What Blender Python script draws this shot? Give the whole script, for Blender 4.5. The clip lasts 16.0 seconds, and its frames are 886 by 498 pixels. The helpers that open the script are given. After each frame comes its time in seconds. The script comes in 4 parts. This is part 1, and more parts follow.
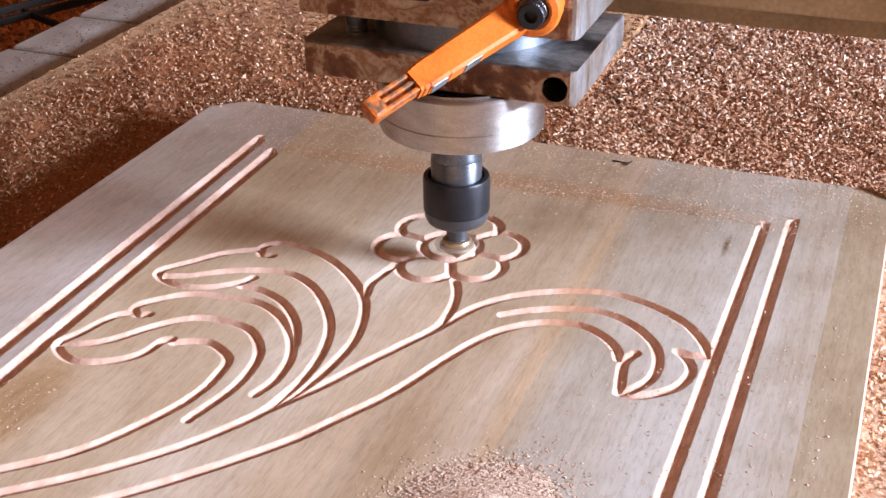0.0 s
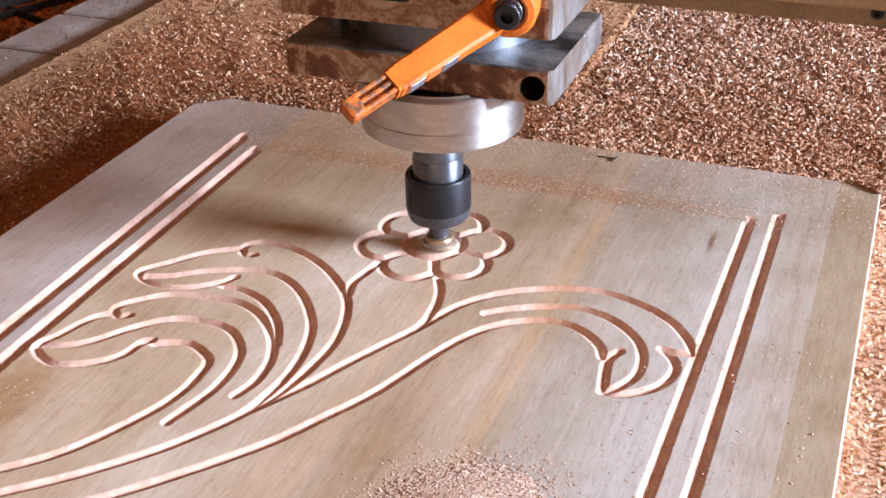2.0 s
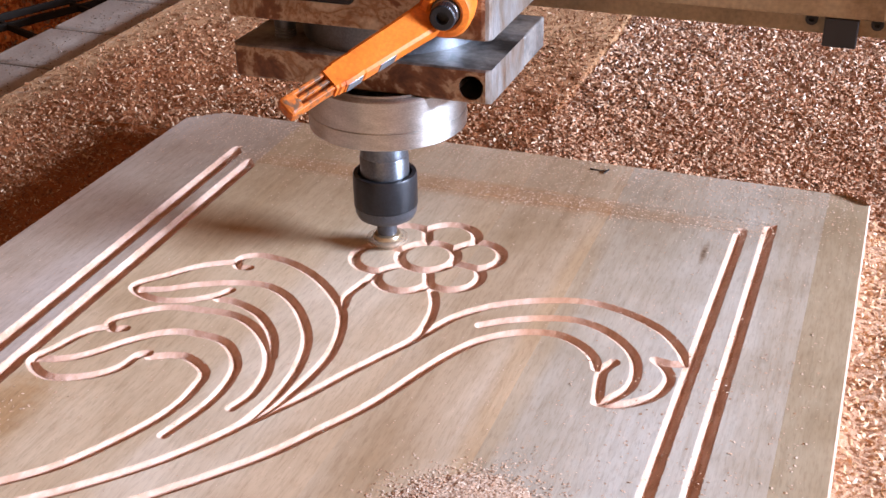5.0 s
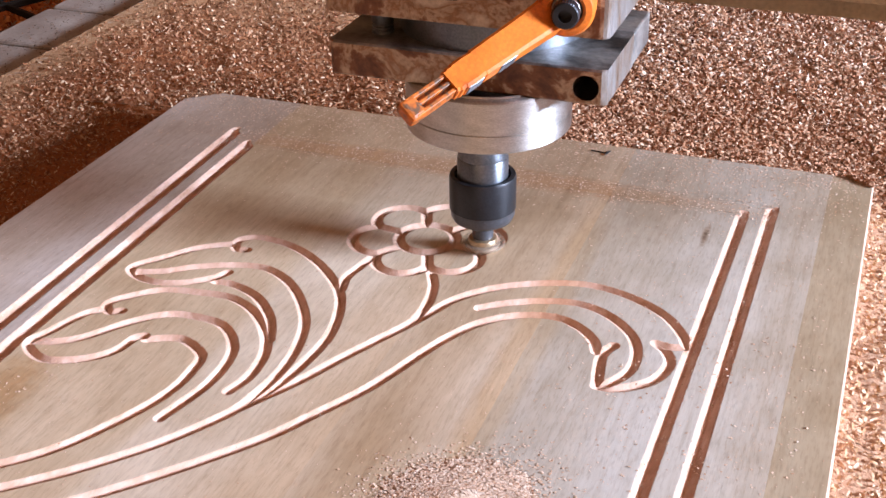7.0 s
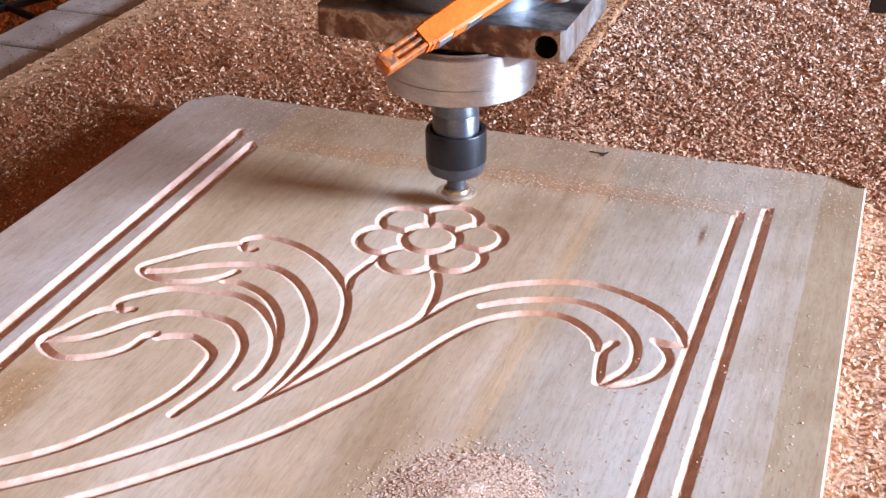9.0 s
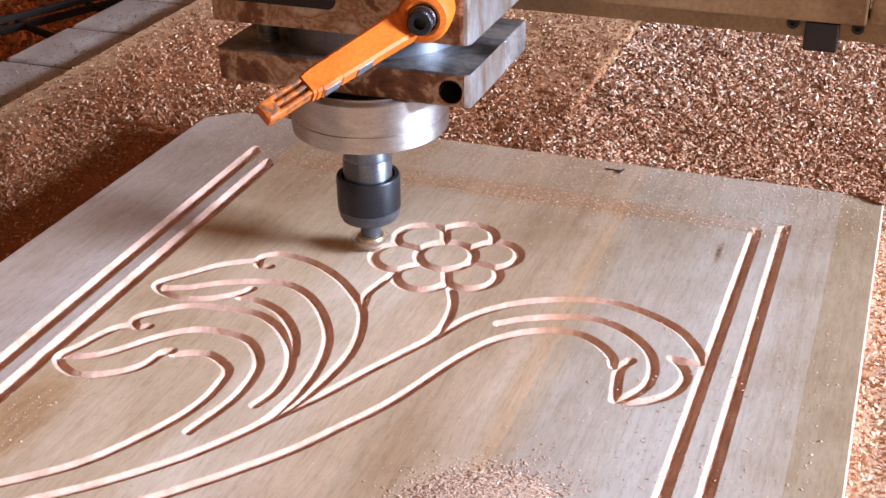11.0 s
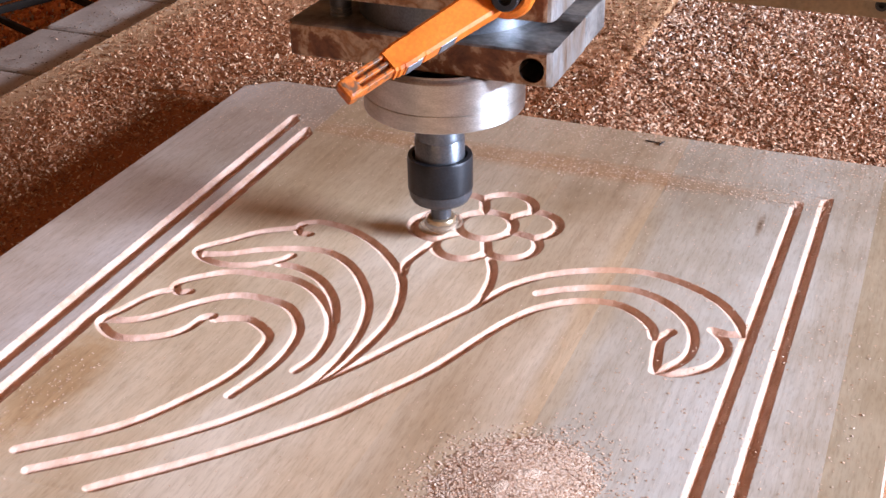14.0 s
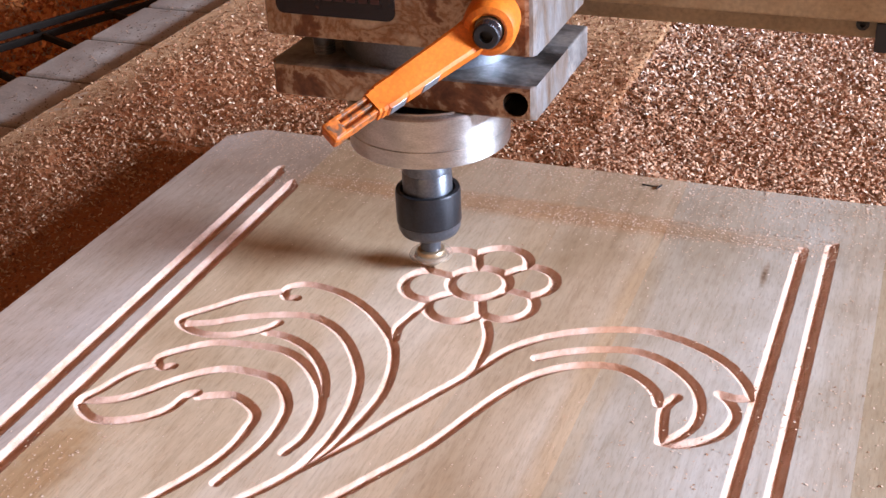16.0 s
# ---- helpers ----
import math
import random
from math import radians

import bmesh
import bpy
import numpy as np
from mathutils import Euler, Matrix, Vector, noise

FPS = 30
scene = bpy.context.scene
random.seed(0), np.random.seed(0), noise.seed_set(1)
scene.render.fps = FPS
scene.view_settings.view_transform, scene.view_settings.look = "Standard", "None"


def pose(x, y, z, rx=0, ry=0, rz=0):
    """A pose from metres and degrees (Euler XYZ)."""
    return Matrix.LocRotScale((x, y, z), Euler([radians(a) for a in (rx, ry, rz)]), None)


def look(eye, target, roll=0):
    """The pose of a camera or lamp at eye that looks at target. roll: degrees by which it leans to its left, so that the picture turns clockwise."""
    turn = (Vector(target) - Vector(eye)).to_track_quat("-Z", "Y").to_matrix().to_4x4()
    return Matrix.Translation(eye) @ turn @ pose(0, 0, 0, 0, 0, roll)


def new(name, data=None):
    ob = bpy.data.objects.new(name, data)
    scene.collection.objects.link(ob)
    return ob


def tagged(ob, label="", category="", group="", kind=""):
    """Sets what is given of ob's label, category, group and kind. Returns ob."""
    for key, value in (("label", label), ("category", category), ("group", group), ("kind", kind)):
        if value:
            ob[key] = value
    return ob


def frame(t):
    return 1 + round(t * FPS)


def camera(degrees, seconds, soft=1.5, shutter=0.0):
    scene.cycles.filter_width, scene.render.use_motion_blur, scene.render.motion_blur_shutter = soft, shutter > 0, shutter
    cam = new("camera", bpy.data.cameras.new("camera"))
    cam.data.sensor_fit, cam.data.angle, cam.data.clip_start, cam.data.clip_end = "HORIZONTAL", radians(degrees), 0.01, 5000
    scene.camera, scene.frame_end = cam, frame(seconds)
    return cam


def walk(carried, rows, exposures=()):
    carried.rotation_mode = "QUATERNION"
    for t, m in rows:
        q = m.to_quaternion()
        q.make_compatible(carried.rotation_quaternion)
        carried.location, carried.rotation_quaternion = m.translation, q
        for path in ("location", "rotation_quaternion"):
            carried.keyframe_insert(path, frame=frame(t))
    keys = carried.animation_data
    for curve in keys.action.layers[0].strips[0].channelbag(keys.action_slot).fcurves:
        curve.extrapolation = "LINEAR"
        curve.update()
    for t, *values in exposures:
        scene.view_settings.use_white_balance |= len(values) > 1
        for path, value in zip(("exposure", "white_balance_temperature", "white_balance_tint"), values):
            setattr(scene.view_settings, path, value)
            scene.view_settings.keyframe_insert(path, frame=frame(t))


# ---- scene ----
cam = camera(40.0, 16.0)
PATH = [
    (0, (0.467, -0.783, 0.386), (-0.182, 0.847, -0.572), -0.8),
    (0.5, (0.465, -0.78, 0.38), (-0.182, 0.849, -0.582), -0.8),
    (1, (0.467, -0.774, 0.378), (-0.179, 0.852, -0.591), -0.8),
    (1.5, (0.468, -0.776, 0.379), (-0.172, 0.852, -0.591), -0.9),
    (2, (0.472, -0.774, 0.385), (-0.169, 0.855, -0.582), -1.1),
    (2.5, (0.471, -0.784, 0.386), (-0.159, 0.855, -0.57), -1.0),
    (3, (0.469, -0.786, 0.386), (-0.164, 0.854, -0.568), -1.0),
    (3.5, (0.469, -0.783, 0.388), (-0.159, 0.862, -0.56), -1.0),
    (4, (0.47, -0.781, 0.388), (-0.155, 0.867, -0.557), -0.9),
    (6.5, (0.469, -0.775, 0.384), (-0.159, 0.859, -0.583), -1.1),
    (7, (0.47, -0.773, 0.384), (-0.156, 0.858, -0.591), -1.0),
    (7.5, (0.47, -0.772, 0.388), (-0.148, 0.862, -0.586), -0.9),
    (8, (0.471, -0.774, 0.386), (-0.142, 0.859, -0.593), -0.8),
    (8.5, (0.465, -0.785, 0.387), (-0.148, 0.848, -0.592), -0.8),
    (9, (0.468, -0.789, 0.394), (-0.144, 0.844, -0.585), -0.8),
    (11.5, (0.465, -0.789, 0.393), (-0.181, 0.847, -0.557), -1.2),
    (12, (0.462, -0.794, 0.39), (-0.195, 0.836, -0.565), -1.2),
    (12.5, (0.459, -0.79, 0.386), (-0.211, 0.825, -0.585), -1.1),
    (13, (0.458, -0.787, 0.384), (-0.209, 0.827, -0.591), -1.0),
    (13.5, (0.46, -0.79, 0.389), (-0.211, 0.817, -0.594), -1.1),
    (14, (0.461, -0.793, 0.39), (-0.215, 0.809, -0.598), -1.2),
    (14.5, (0.459, -0.793, 0.392), (-0.22, 0.81, -0.593), -1.3),
    (15, (0.461, -0.785, 0.391), (-0.218, 0.818, -0.594), -1.3),
    (15.1, (0.462, -0.783, 0.389), (-0.217, 0.82, -0.596), -1.6),
    (15.2, (0.458, -0.755, 0.408), (-0.234, 0.846, -0.571), -3.0),
    (15.5, (0.449, -0.753, 0.405), (-0.232, 0.855, -0.569), -2.9),
    (16, (0.448, -0.752, 0.403), (-0.225, 0.86, -0.572), -2.8),
]
EXPOSURES = [(0.0, 0.0, 6450, 10), (7.0, 0.0, 6420, 10), (8.0, 0.07, 6150, 9), (9.2, 0.08, 6050, 9), (11.3, 0.0, 6400, 10), (16.0, 0.0, 6420, 10)]
walk(cam, [(t, look(eye, target, roll)) for t, eye, target, roll in PATH],
     EXPOSURES)


# ---- sky, daylight through the east opening, added warm fill ----
world = bpy.data.worlds.new("World")
scene.world = world
world.use_nodes = True
wn = world.node_tree.nodes
wl = world.node_tree.links
sky = wn.new("ShaderNodeTexSky")
sky.sky_type = 'NISHITA'
sky.sun_disc = False
sky.sun_elevation = radians(38)
sky.sun_rotation = radians(70)
wl.new(sky.outputs[0], wn["Background"].inputs[0])
wn["Background"].inputs[1].default_value = 0.010


def area_light(name, eye, target, width, height, power, colour):
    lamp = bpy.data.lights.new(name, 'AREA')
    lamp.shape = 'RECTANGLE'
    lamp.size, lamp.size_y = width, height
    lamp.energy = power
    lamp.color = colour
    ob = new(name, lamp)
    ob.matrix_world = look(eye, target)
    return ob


area_light("daylight_east", (6.45, 0.38, 1.78), (0.1, -0.1, 0.0), 2.4, 0.75, 1530, (0.84, 0.95, 1.22))
# added orange fill lamp without a source, browns the carving's shaded sides
area_light("warm_fill_front", (0.4, -4.4, 1.3), (0.0, 0.0, 0.3), 3.0, 2.2, 26, (1.0, 0.52, 0.24))


# ---- materials ----
def node_mat(name, rough=0.6, metal=0.0):
    m = bpy.data.materials.new(name)
    m.use_nodes = True
    nt = m.node_tree
    b = nt.nodes["Principled BSDF"]
    b.inputs["Roughness"].default_value = rough
    b.inputs["Metallic"].default_value = metal
    return m, nt, b


def coords(nt, scale=(1, 1, 1)):
    tc = nt.nodes.new("ShaderNodeTexCoord")
    mp = nt.nodes.new("ShaderNodeMapping")
    mp.inputs["Scale"].default_value = scale
    nt.links.new(tc.outputs["Object"], mp.inputs["Vector"])
    return mp.outputs["Vector"]


def noise_tex(nt, vec, scale, detail=4.0, rough=0.55, dist=0.0):
    n = nt.nodes.new("ShaderNodeTexNoise")
    n.inputs["Scale"].default_value = scale
    n.inputs["Detail"].default_value = detail
    n.inputs["Roughness"].default_value = rough
    n.inputs["Distortion"].default_value = dist
    nt.links.new(vec, n.inputs["Vector"])
    return n.outputs["Fac"]


def ramp(nt, fac, stops):
    r = nt.nodes.new("ShaderNodeValToRGB")
    el = r.color_ramp.elements
    while len(el) < len(stops):
        el.new(0.5)
    for e, (p, c) in zip(el, stops):
        e.position = p
        e.color = (*c, 1)
    nt.links.new(fac, r.inputs[0])
    return r.outputs["Color"]


def mix(nt, fac, a, b, mode='MIX'):
    n = nt.nodes.new("ShaderNodeMix")
    n.data_type = 'RGBA'
    n.blend_type = mode
    for sock, val in ((n.inputs[0], fac), (n.inputs[6], a), (n.inputs[7], b)):
        if isinstance(val, (int, float)):
            sock.default_value = val
        elif isinstance(val, tuple):
            sock.default_value = (*val, 1)
        else:
            nt.links.new(val, sock)
    return n.outputs[2]


def bump(nt, b, fac, strength, distance):
    n = nt.nodes.new("ShaderNodeBump")
    n.inputs["Strength"].default_value = strength
    n.inputs["Distance"].default_value = distance
    nt.links.new(fac, n.inputs["Height"])
    nt.links.new(n.outputs[0], b.inputs["Normal"])


def base(nt, b, colour):
    nt.links.new(colour, b.inputs["Base Color"])


def worn(name, stops, scale, rough, metal, fine=600.0, bumpiness=0.3, stretch=(1, 1, 1), rough_var=0.15):
    """Two-scale mottled surface."""
    m, nt, b = node_mat(name, rough, metal)
    v = coords(nt, stretch)
    big = noise_tex(nt, v, scale, 5.0, 0.6, 0.4)
    small = noise_tex(nt, v, fine, 3.0)
    col = ramp(nt, big, stops)
    shade = ramp(nt, small, [(0.3, (0.78, 0.78, 0.78)), (0.7, (1.12, 1.12, 1.12))])
    base(nt, b, mix(nt, 1.0, col, shade, 'MULTIPLY'))
    bump(nt, b, small, bumpiness, 0.0004)
    mr = nt.nodes.new("ShaderNodeMapRange")
    mr.inputs["To Min"].default_value = max(0.03, rough - rough_var)
    mr.inputs["To Max"].default_value = min(1.0, rough + rough_var)
    nt.links.new(big, mr.inputs["Value"])
    nt.links.new(mr.outputs[0], b.inputs["Roughness"])
    return m


def ragged_mask(nt, cx, cy, rx, ry, scale=40.0, wander=0.9):
    """Mask of a ragged patch round a spot of the panel or bed."""
    tc = nt.nodes.new("ShaderNodeTexCoord")
    mp = nt.nodes.new("ShaderNodeMapping")
    mp.inputs["Location"].default_value = (-cx / rx, -cy / ry, 0)
    mp.inputs["Scale"].default_value = (1 / rx, 1 / ry, 0)
    nt.links.new(tc.outputs["Object"], mp.inputs["Vector"])
    gr = nt.nodes.new("ShaderNodeTexGradient")
    gr.gradient_type = 'SPHERICAL'
    nt.links.new(mp.outputs["Vector"], gr.inputs["Vector"])
    n = nt.nodes.new("ShaderNodeMath")
    n.operation = 'MULTIPLY_ADD'
    nt.links.new(noise_tex(nt, coords(nt), scale, 5.0, 0.65), n.inputs[0])
    n.inputs[1].default_value = wander
    n.inputs[2].default_value = -0.5 * wander
    add = nt.nodes.new("ShaderNodeMath")
    add.operation = 'MULTIPLY_ADD'
    add.use_clamp = True
    nt.links.new(n.outputs[0], add.inputs[0])
    nt.links.new(gr.outputs["Fac"], add.inputs[1])
    nt.links.new(gr.outputs["Fac"], add.inputs[2])
    return add.outputs[0]


# tints by a mask: stains, and the dimming painted on the far half
def stained(nt, col, mask, tint):
    return mix(nt, 1.0, col, ramp(nt, mask, [(0.08, (1, 1, 1)), (0.55, tint)]), 'MULTIPLY')


def wood_top():
    m, nt, b = node_mat("weathered_wood", 0.5)
    v = coords(nt, (1.0, 0.06, 1.0))
    v2 = coords(nt, (1.0, 0.16, 1.0))
    v3 = coords(nt)
    plank = noise_tex(nt, v, 9.0, 2.0, 0.5, 0.2)
    grain = noise_tex(nt, v2, 160.0, 5.0, 0.65, 0.6)
    pores = noise_tex(nt, v2, 700.0, 2.0, 0.6)
    blot = noise_tex(nt, v3, 14.0, 4.0, 0.6)
    oi = nt.nodes.new("ShaderNodeObjectInfo")
    each = oi.outputs["Color"]
    streak = noise_tex(nt, coords(nt, (1.0, 0.03, 1.0)), 330.0, 3.0, 0.6)
    col = ramp(nt, plank, [(0.34, (0.425, 0.322, 0.213)), (0.5, (0.525, 0.435, 0.327)), (0.66, (0.58, 0.522, 0.438))])
    col = mix(nt, 1.0, col, each, 'MULTIPLY')
    col = mix(nt, 1.0, col, ramp(nt, streak, [(0.30, (0.90, 0.88, 0.85)), (0.47, (1.0, 1.0, 1.0)), (0.7, (1.04, 1.04, 1.04))]), 'MULTIPLY')
    g = ramp(nt, grain, [(0.3, (0.87, 0.84, 0.81)), (0.55, (1.0, 1.0, 1.0)), (0.75, (1.05, 1.04, 1.03))])
    p = ramp(nt, pores, [(0.3, (0.85, 0.82, 0.8)), (0.5, (1, 1, 1))])
    bl = ramp(nt, blot, [(0.35, (0.87, 0.83, 0.78)), (0.6, (1.03, 1.03, 1.04))])
    # one dark knot drawn out along the grain
    kc = nt.nodes.new("ShaderNodeTexCoord")
    km = nt.nodes.new("ShaderNodeMapping")
    km.inputs["Location"].default_value = (-0.380 / 0.0032, 0.058 / 0.021, 0)
    km.inputs["Scale"].default_value = (1 / 0.0032, 1 / 0.021, 0)
    nt.links.new(kc.outputs["Object"], km.inputs["Vector"])
    gr = nt.nodes.new("ShaderNodeTexGradient")
    gr.gradient_type = 'SPHERICAL'
    nt.links.new(km.outputs["Vector"], gr.inputs["Vector"])
    wob = nt.nodes.new("ShaderNodeMath")
    wob.operation = 'MULTIPLY'
    nt.links.new(gr.outputs["Fac"], wob.inputs[0])
    nt.links.new(noise_tex(nt, v3, 300.0, 3.0), wob.inputs[1])
    col = mix(nt, 1.0, col, ramp(nt, wob.outputs[0], [(0.05, (1, 1, 1)), (0.30, (0.62, 0.52, 0.44)), (0.5, (0.30, 0.22, 0.17))]), 'MULTIPLY')
    c = mix(nt, 1.0, mix(nt, 1.0, mix(nt, 1.0, col, g, 'MULTIPLY'), p, 'MULTIPLY'), bl, 'MULTIPLY')
    # dust rubbed into the wood: one streak along the grain, brown smears
    c = stained(nt, c, ragged_mask(nt, 0.307, -0.20, 0.017, 0.30, 50.0), (0.97, 0.87, 0.74))
    c = stained(nt, c, ragged_mask(nt, 0.050, -0.372, 0.026, 0.080, 120.0, 2.2), (0.86, 0.74, 0.60))
    c = stained(nt, c, ragged_mask(nt, 0.20, -0.013, 0.26, 0.020, 110.0, 1.5), (0.98, 0.82, 0.69))
    # far half greyed: fine dust, plus dimmer light put into the colour
    c = stained(nt, c, ragged_mask(nt, 0.20, 0.01, 0.42, 0.20, 26.0, 1.0), (0.82, 0.79, 0.75))
    base(nt, b, c)
    bump(nt, b, grain, 0.25, 0.0003)
    return m


def wood_fresh():
    m, nt, b = node_mat("fresh_cut_wood", 0.75)
    v2 = coords(nt, (1.0, 0.25, 1.0))
    v3 = coords(nt)
    grain = noise_tex(nt, v2, 220.0, 4.0, 0.65, 0.4)
    fine = noise_tex(nt, v3, 900.0, 3.0)
    blot = noise_tex(nt, v3, 60.0, 3.0)
    col = ramp(nt, grain, [(0.3, (0.57, 0.36, 0.25)), (0.6, (0.69, 0.48, 0.375)), (0.8, (0.76, 0.59, 0.50))])
    bl = ramp(nt, blot, [(0.35, (0.86, 0.80, 0.76)), (0.6, (1.04, 1.04, 1.04))])
    c = mix(nt, 1.0, col, bl, 'MULTIPLY')
    c = stained(nt, c, ragged_mask(nt, 0.307, -0.17, 0.020, 0.16, 50.0), (0.88, 0.76, 0.63))
    base(nt, b, c)
    bump(nt, b, fine, 0.5, 0.0004)
    return m


def chip_mat(name, stops, rough=0.55):
    m, nt, b = node_mat(name, rough)
    geo = nt.nodes.new("ShaderNodeNewGeometry")
    col = ramp(nt, geo.outputs["Random Per Island"], stops)
    fine = noise_tex(nt, coords(nt), 1200.0, 2.0)
    sh = ramp(nt, fine, [(0.3, (0.8, 0.78, 0.75)), (0.7, (1.1, 1.1, 1.1))])
    base(nt, b, mix(nt, 1.0, col, sh, 'MULTIPLY'))
    return m


def dust_mat(name, stops, scale=420.0, bare=None):
    """Loose dust; bare: centre and reach of a spot where the dark bed shows through."""
    m, nt, b = node_mat(name, 0.9)
    v = coords(nt)
    a = noise_tex(nt, v, scale, 4.0, 0.7)
    c = noise_tex(nt, v, 18.0, 4.0, 0.6)
    col = ramp(nt, a, stops)
    sh = ramp(nt, c, [(0.35, (0.82, 0.80, 0.78)), (0.65, (1.1, 1.1, 1.1))])
    out = mix(nt, 1.0, col, sh, 'MULTIPLY')
    if bare:
        out = stained(nt, out, ragged_mask(nt, *bare, 60.0, 1.2), (0.20, 0.10, 0.085))
    base(nt, b, out)
    bump(nt, b, a, 0.8, 0.002)
    return m


def bed_dust(name, far, edge):
    """Brown dust that thins to tan towards the far end and the outer edge of the sheet."""
    m, nt, b = node_mat(name, 0.9)
    v = coords(nt)
    a = noise_tex(nt, v, 420.0, 4.0, 0.7)
    brown = ramp(nt, a, [(0.3, (0.25, 0.083, 0.024)), (0.5, (0.32, 0.112, 0.036)), (0.7, (0.39, 0.160, 0.060))])
    tan = ramp(nt, a, [(0.3, (0.33, 0.17, 0.072)), (0.5, (0.40, 0.222, 0.105)), (0.7, (0.48, 0.30, 0.16))])
    tc = nt.nodes.new("ShaderNodeTexCoord")
    sep = nt.nodes.new("ShaderNodeSeparateXYZ")
    nt.links.new(tc.outputs["Object"], sep.inputs[0])
    thin = nt.nodes.new("ShaderNodeMath")
    thin.operation = 'MAXIMUM'
    for k, (axis, (lo, hi)) in enumerate((("Y", far), ("X", edge))):
        mr = nt.nodes.new("ShaderNodeMapRange")
        mr.inputs["From Min"].default_value, mr.inputs["From Max"].default_value = lo, hi
        nt.links.new(sep.outputs[axis], mr.inputs["Value"])
        nt.links.new(mr.outputs[0], thin.inputs[k])
    rag = nt.nodes.new("ShaderNodeMath")
    rag.operation = 'MULTIPLY_ADD'
    rag.use_clamp = True
    nt.links.new(noise_tex(nt, v, 24.0, 5.0, 0.65), rag.inputs[0])
    nt.links.new(thin.outputs[0], rag.inputs[1])
    nt.links.new(thin.outputs[0], rag.inputs[2])
    base(nt, b, mix(nt, rag.outputs[0], brown, tan))
    bump(nt, b, a, 0.8, 0.002)
    return m


def brushed(m, amount):
    """Lathe-turned finish: the fine grooves run round the upright axis."""
    nt = m.node_tree
    b = nt.nodes["Principled BSDF"]
    b.inputs["Anisotropic"].default_value = amount
    b.inputs["Anisotropic Rotation"].default_value = 0.25
    tan = nt.nodes.new("ShaderNodeTangent")
    tan.direction_type = 'RADIAL'
    tan.axis = 'Z'
    nt.links.new(tan.outputs[0], b.inputs["Tangent"])
    return m


def plain(name, colour, rough, metal=0.0, var=0.25, fine=500.0, bumpiness=0.15):
    m, nt, b = node_mat(name, rough, metal)
    v = coords(nt)
    n1 = noise_tex(nt, v, 30.0, 4.0)
    n2 = noise_tex(nt, v, fine, 3.0)
    lo = tuple(c * (1 - var) for c in colour)
    hi = tuple(min(1.0, c * (1 + var)) for c in colour)
    base(nt, b, mix(nt, n2, ramp(nt, n1, [(0.3, lo), (0.7, hi)]), colour))
    bump(nt, b, n2, bumpiness, 0.0002)
    return m


M_TOP = wood_top()
M_FRESH = wood_fresh()
M_CHIP = chip_mat("pale_wood_chips", [(0.0, (0.30, 0.125, 0.055)), (0.35, (0.47, 0.235, 0.125)), (0.7, (0.59, 0.345, 0.21)), (0.92, (0.68, 0.47, 0.32)), (1.0, (0.78, 0.62, 0.48))], 0.68)
M_CHIP_BROWN = chip_mat("brown_wood_chips", [(0.0, (0.18, 0.064, 0.023)), (0.4, (0.29, 0.118, 0.047)), (0.7, (0.39, 0.20, 0.100)), (0.9, (0.54, 0.35, 0.21)), (1.0, (0.66, 0.49, 0.34))], 0.66)
M_CURL = chip_mat("orange_shavings", [(0.0, (0.34, 0.095, 0.022)), (0.5, (0.48, 0.16, 0.042)), (1.0, (0.60, 0.26, 0.085))], 0.85)
M_CRUMB = chip_mat("fine_wood_crumbs", [(0.0, (0.58, 0.38, 0.25)), (0.6, (0.70, 0.52, 0.39)), (1.0, (0.80, 0.66, 0.54))], 0.92)
M_DUST = bed_dust("settled_wood_dust", far=(0.20, 0.52), edge=(-0.235, -0.30))
M_DRIFT = dust_mat("drifted_wood_dust", [(0.3, (0.34, 0.130, 0.050)), (0.5, (0.44, 0.190, 0.080)), (0.7, (0.54, 0.265, 0.130))], 420.0, (0.235, 0.42, 0.155, 0.30))
M_MDF = worn("dusty_fibreboard", [(0.3, (0.36, 0.24, 0.15)), (0.7, (0.50, 0.36, 0.25))], 14, 0.8, 0.0, 500)
M_SLAT = worn("grey_bed_profile", [(0.3, (0.20, 0.165, 0.14)), (0.55, (0.28, 0.24, 0.205)), (0.75, (0.36, 0.32, 0.28))], 18, 0.42, 0.0, 420, 0.2)
M_BLACK = plain("black_painted_steel", (0.016, 0.014, 0.013), 0.6)
M_GRATE = plain("sooty_grating_steel", (0.014, 0.011, 0.009), 0.95)
M_GRATE.node_tree.nodes["Principled BSDF"].inputs["Specular IOR Level"].default_value = 0.15
M_RUST = worn("rusty_machined_steel", [(0.36, (0.085, 0.030, 0.014)), (0.45, (0.18, 0.075, 0.034)), (0.50, (0.43, 0.31, 0.21)), (0.55, (0.25, 0.125, 0.062)), (0.64, (0.48, 0.38, 0.28))], 34, 0.55, 0.15, 380, 0.4)
M_PLATE = worn("greasy_ground_steel", [(0.36, (0.05, 0.048, 0.045)), (0.47, (0.20, 0.19, 0.18)), (0.55, (0.30, 0.295, 0.285)), (0.68, (0.42, 0.39, 0.35))], 34, 0.42, 0.6, 300, 0.5)
M_SIDE = worn("bare_scuffed_steel", [(0.34, (0.15, 0.080, 0.042)), (0.43, (0.24, 0.20, 0.165)), (0.55, (0.31, 0.305, 0.30)), (0.75, (0.40, 0.40, 0.40))], 24, 0.40, 0.55, 420, 0.3, (1.6, 1.6, 0.5))
M_STEEL = brushed(worn("turned_bright_steel", [(0.3, (0.50, 0.49, 0.47)), (0.7, (0.68, 0.67, 0.65))], 60, 0.44, 1.0, 800, 0.05, (1, 1, 3), 0.06), 0.75)
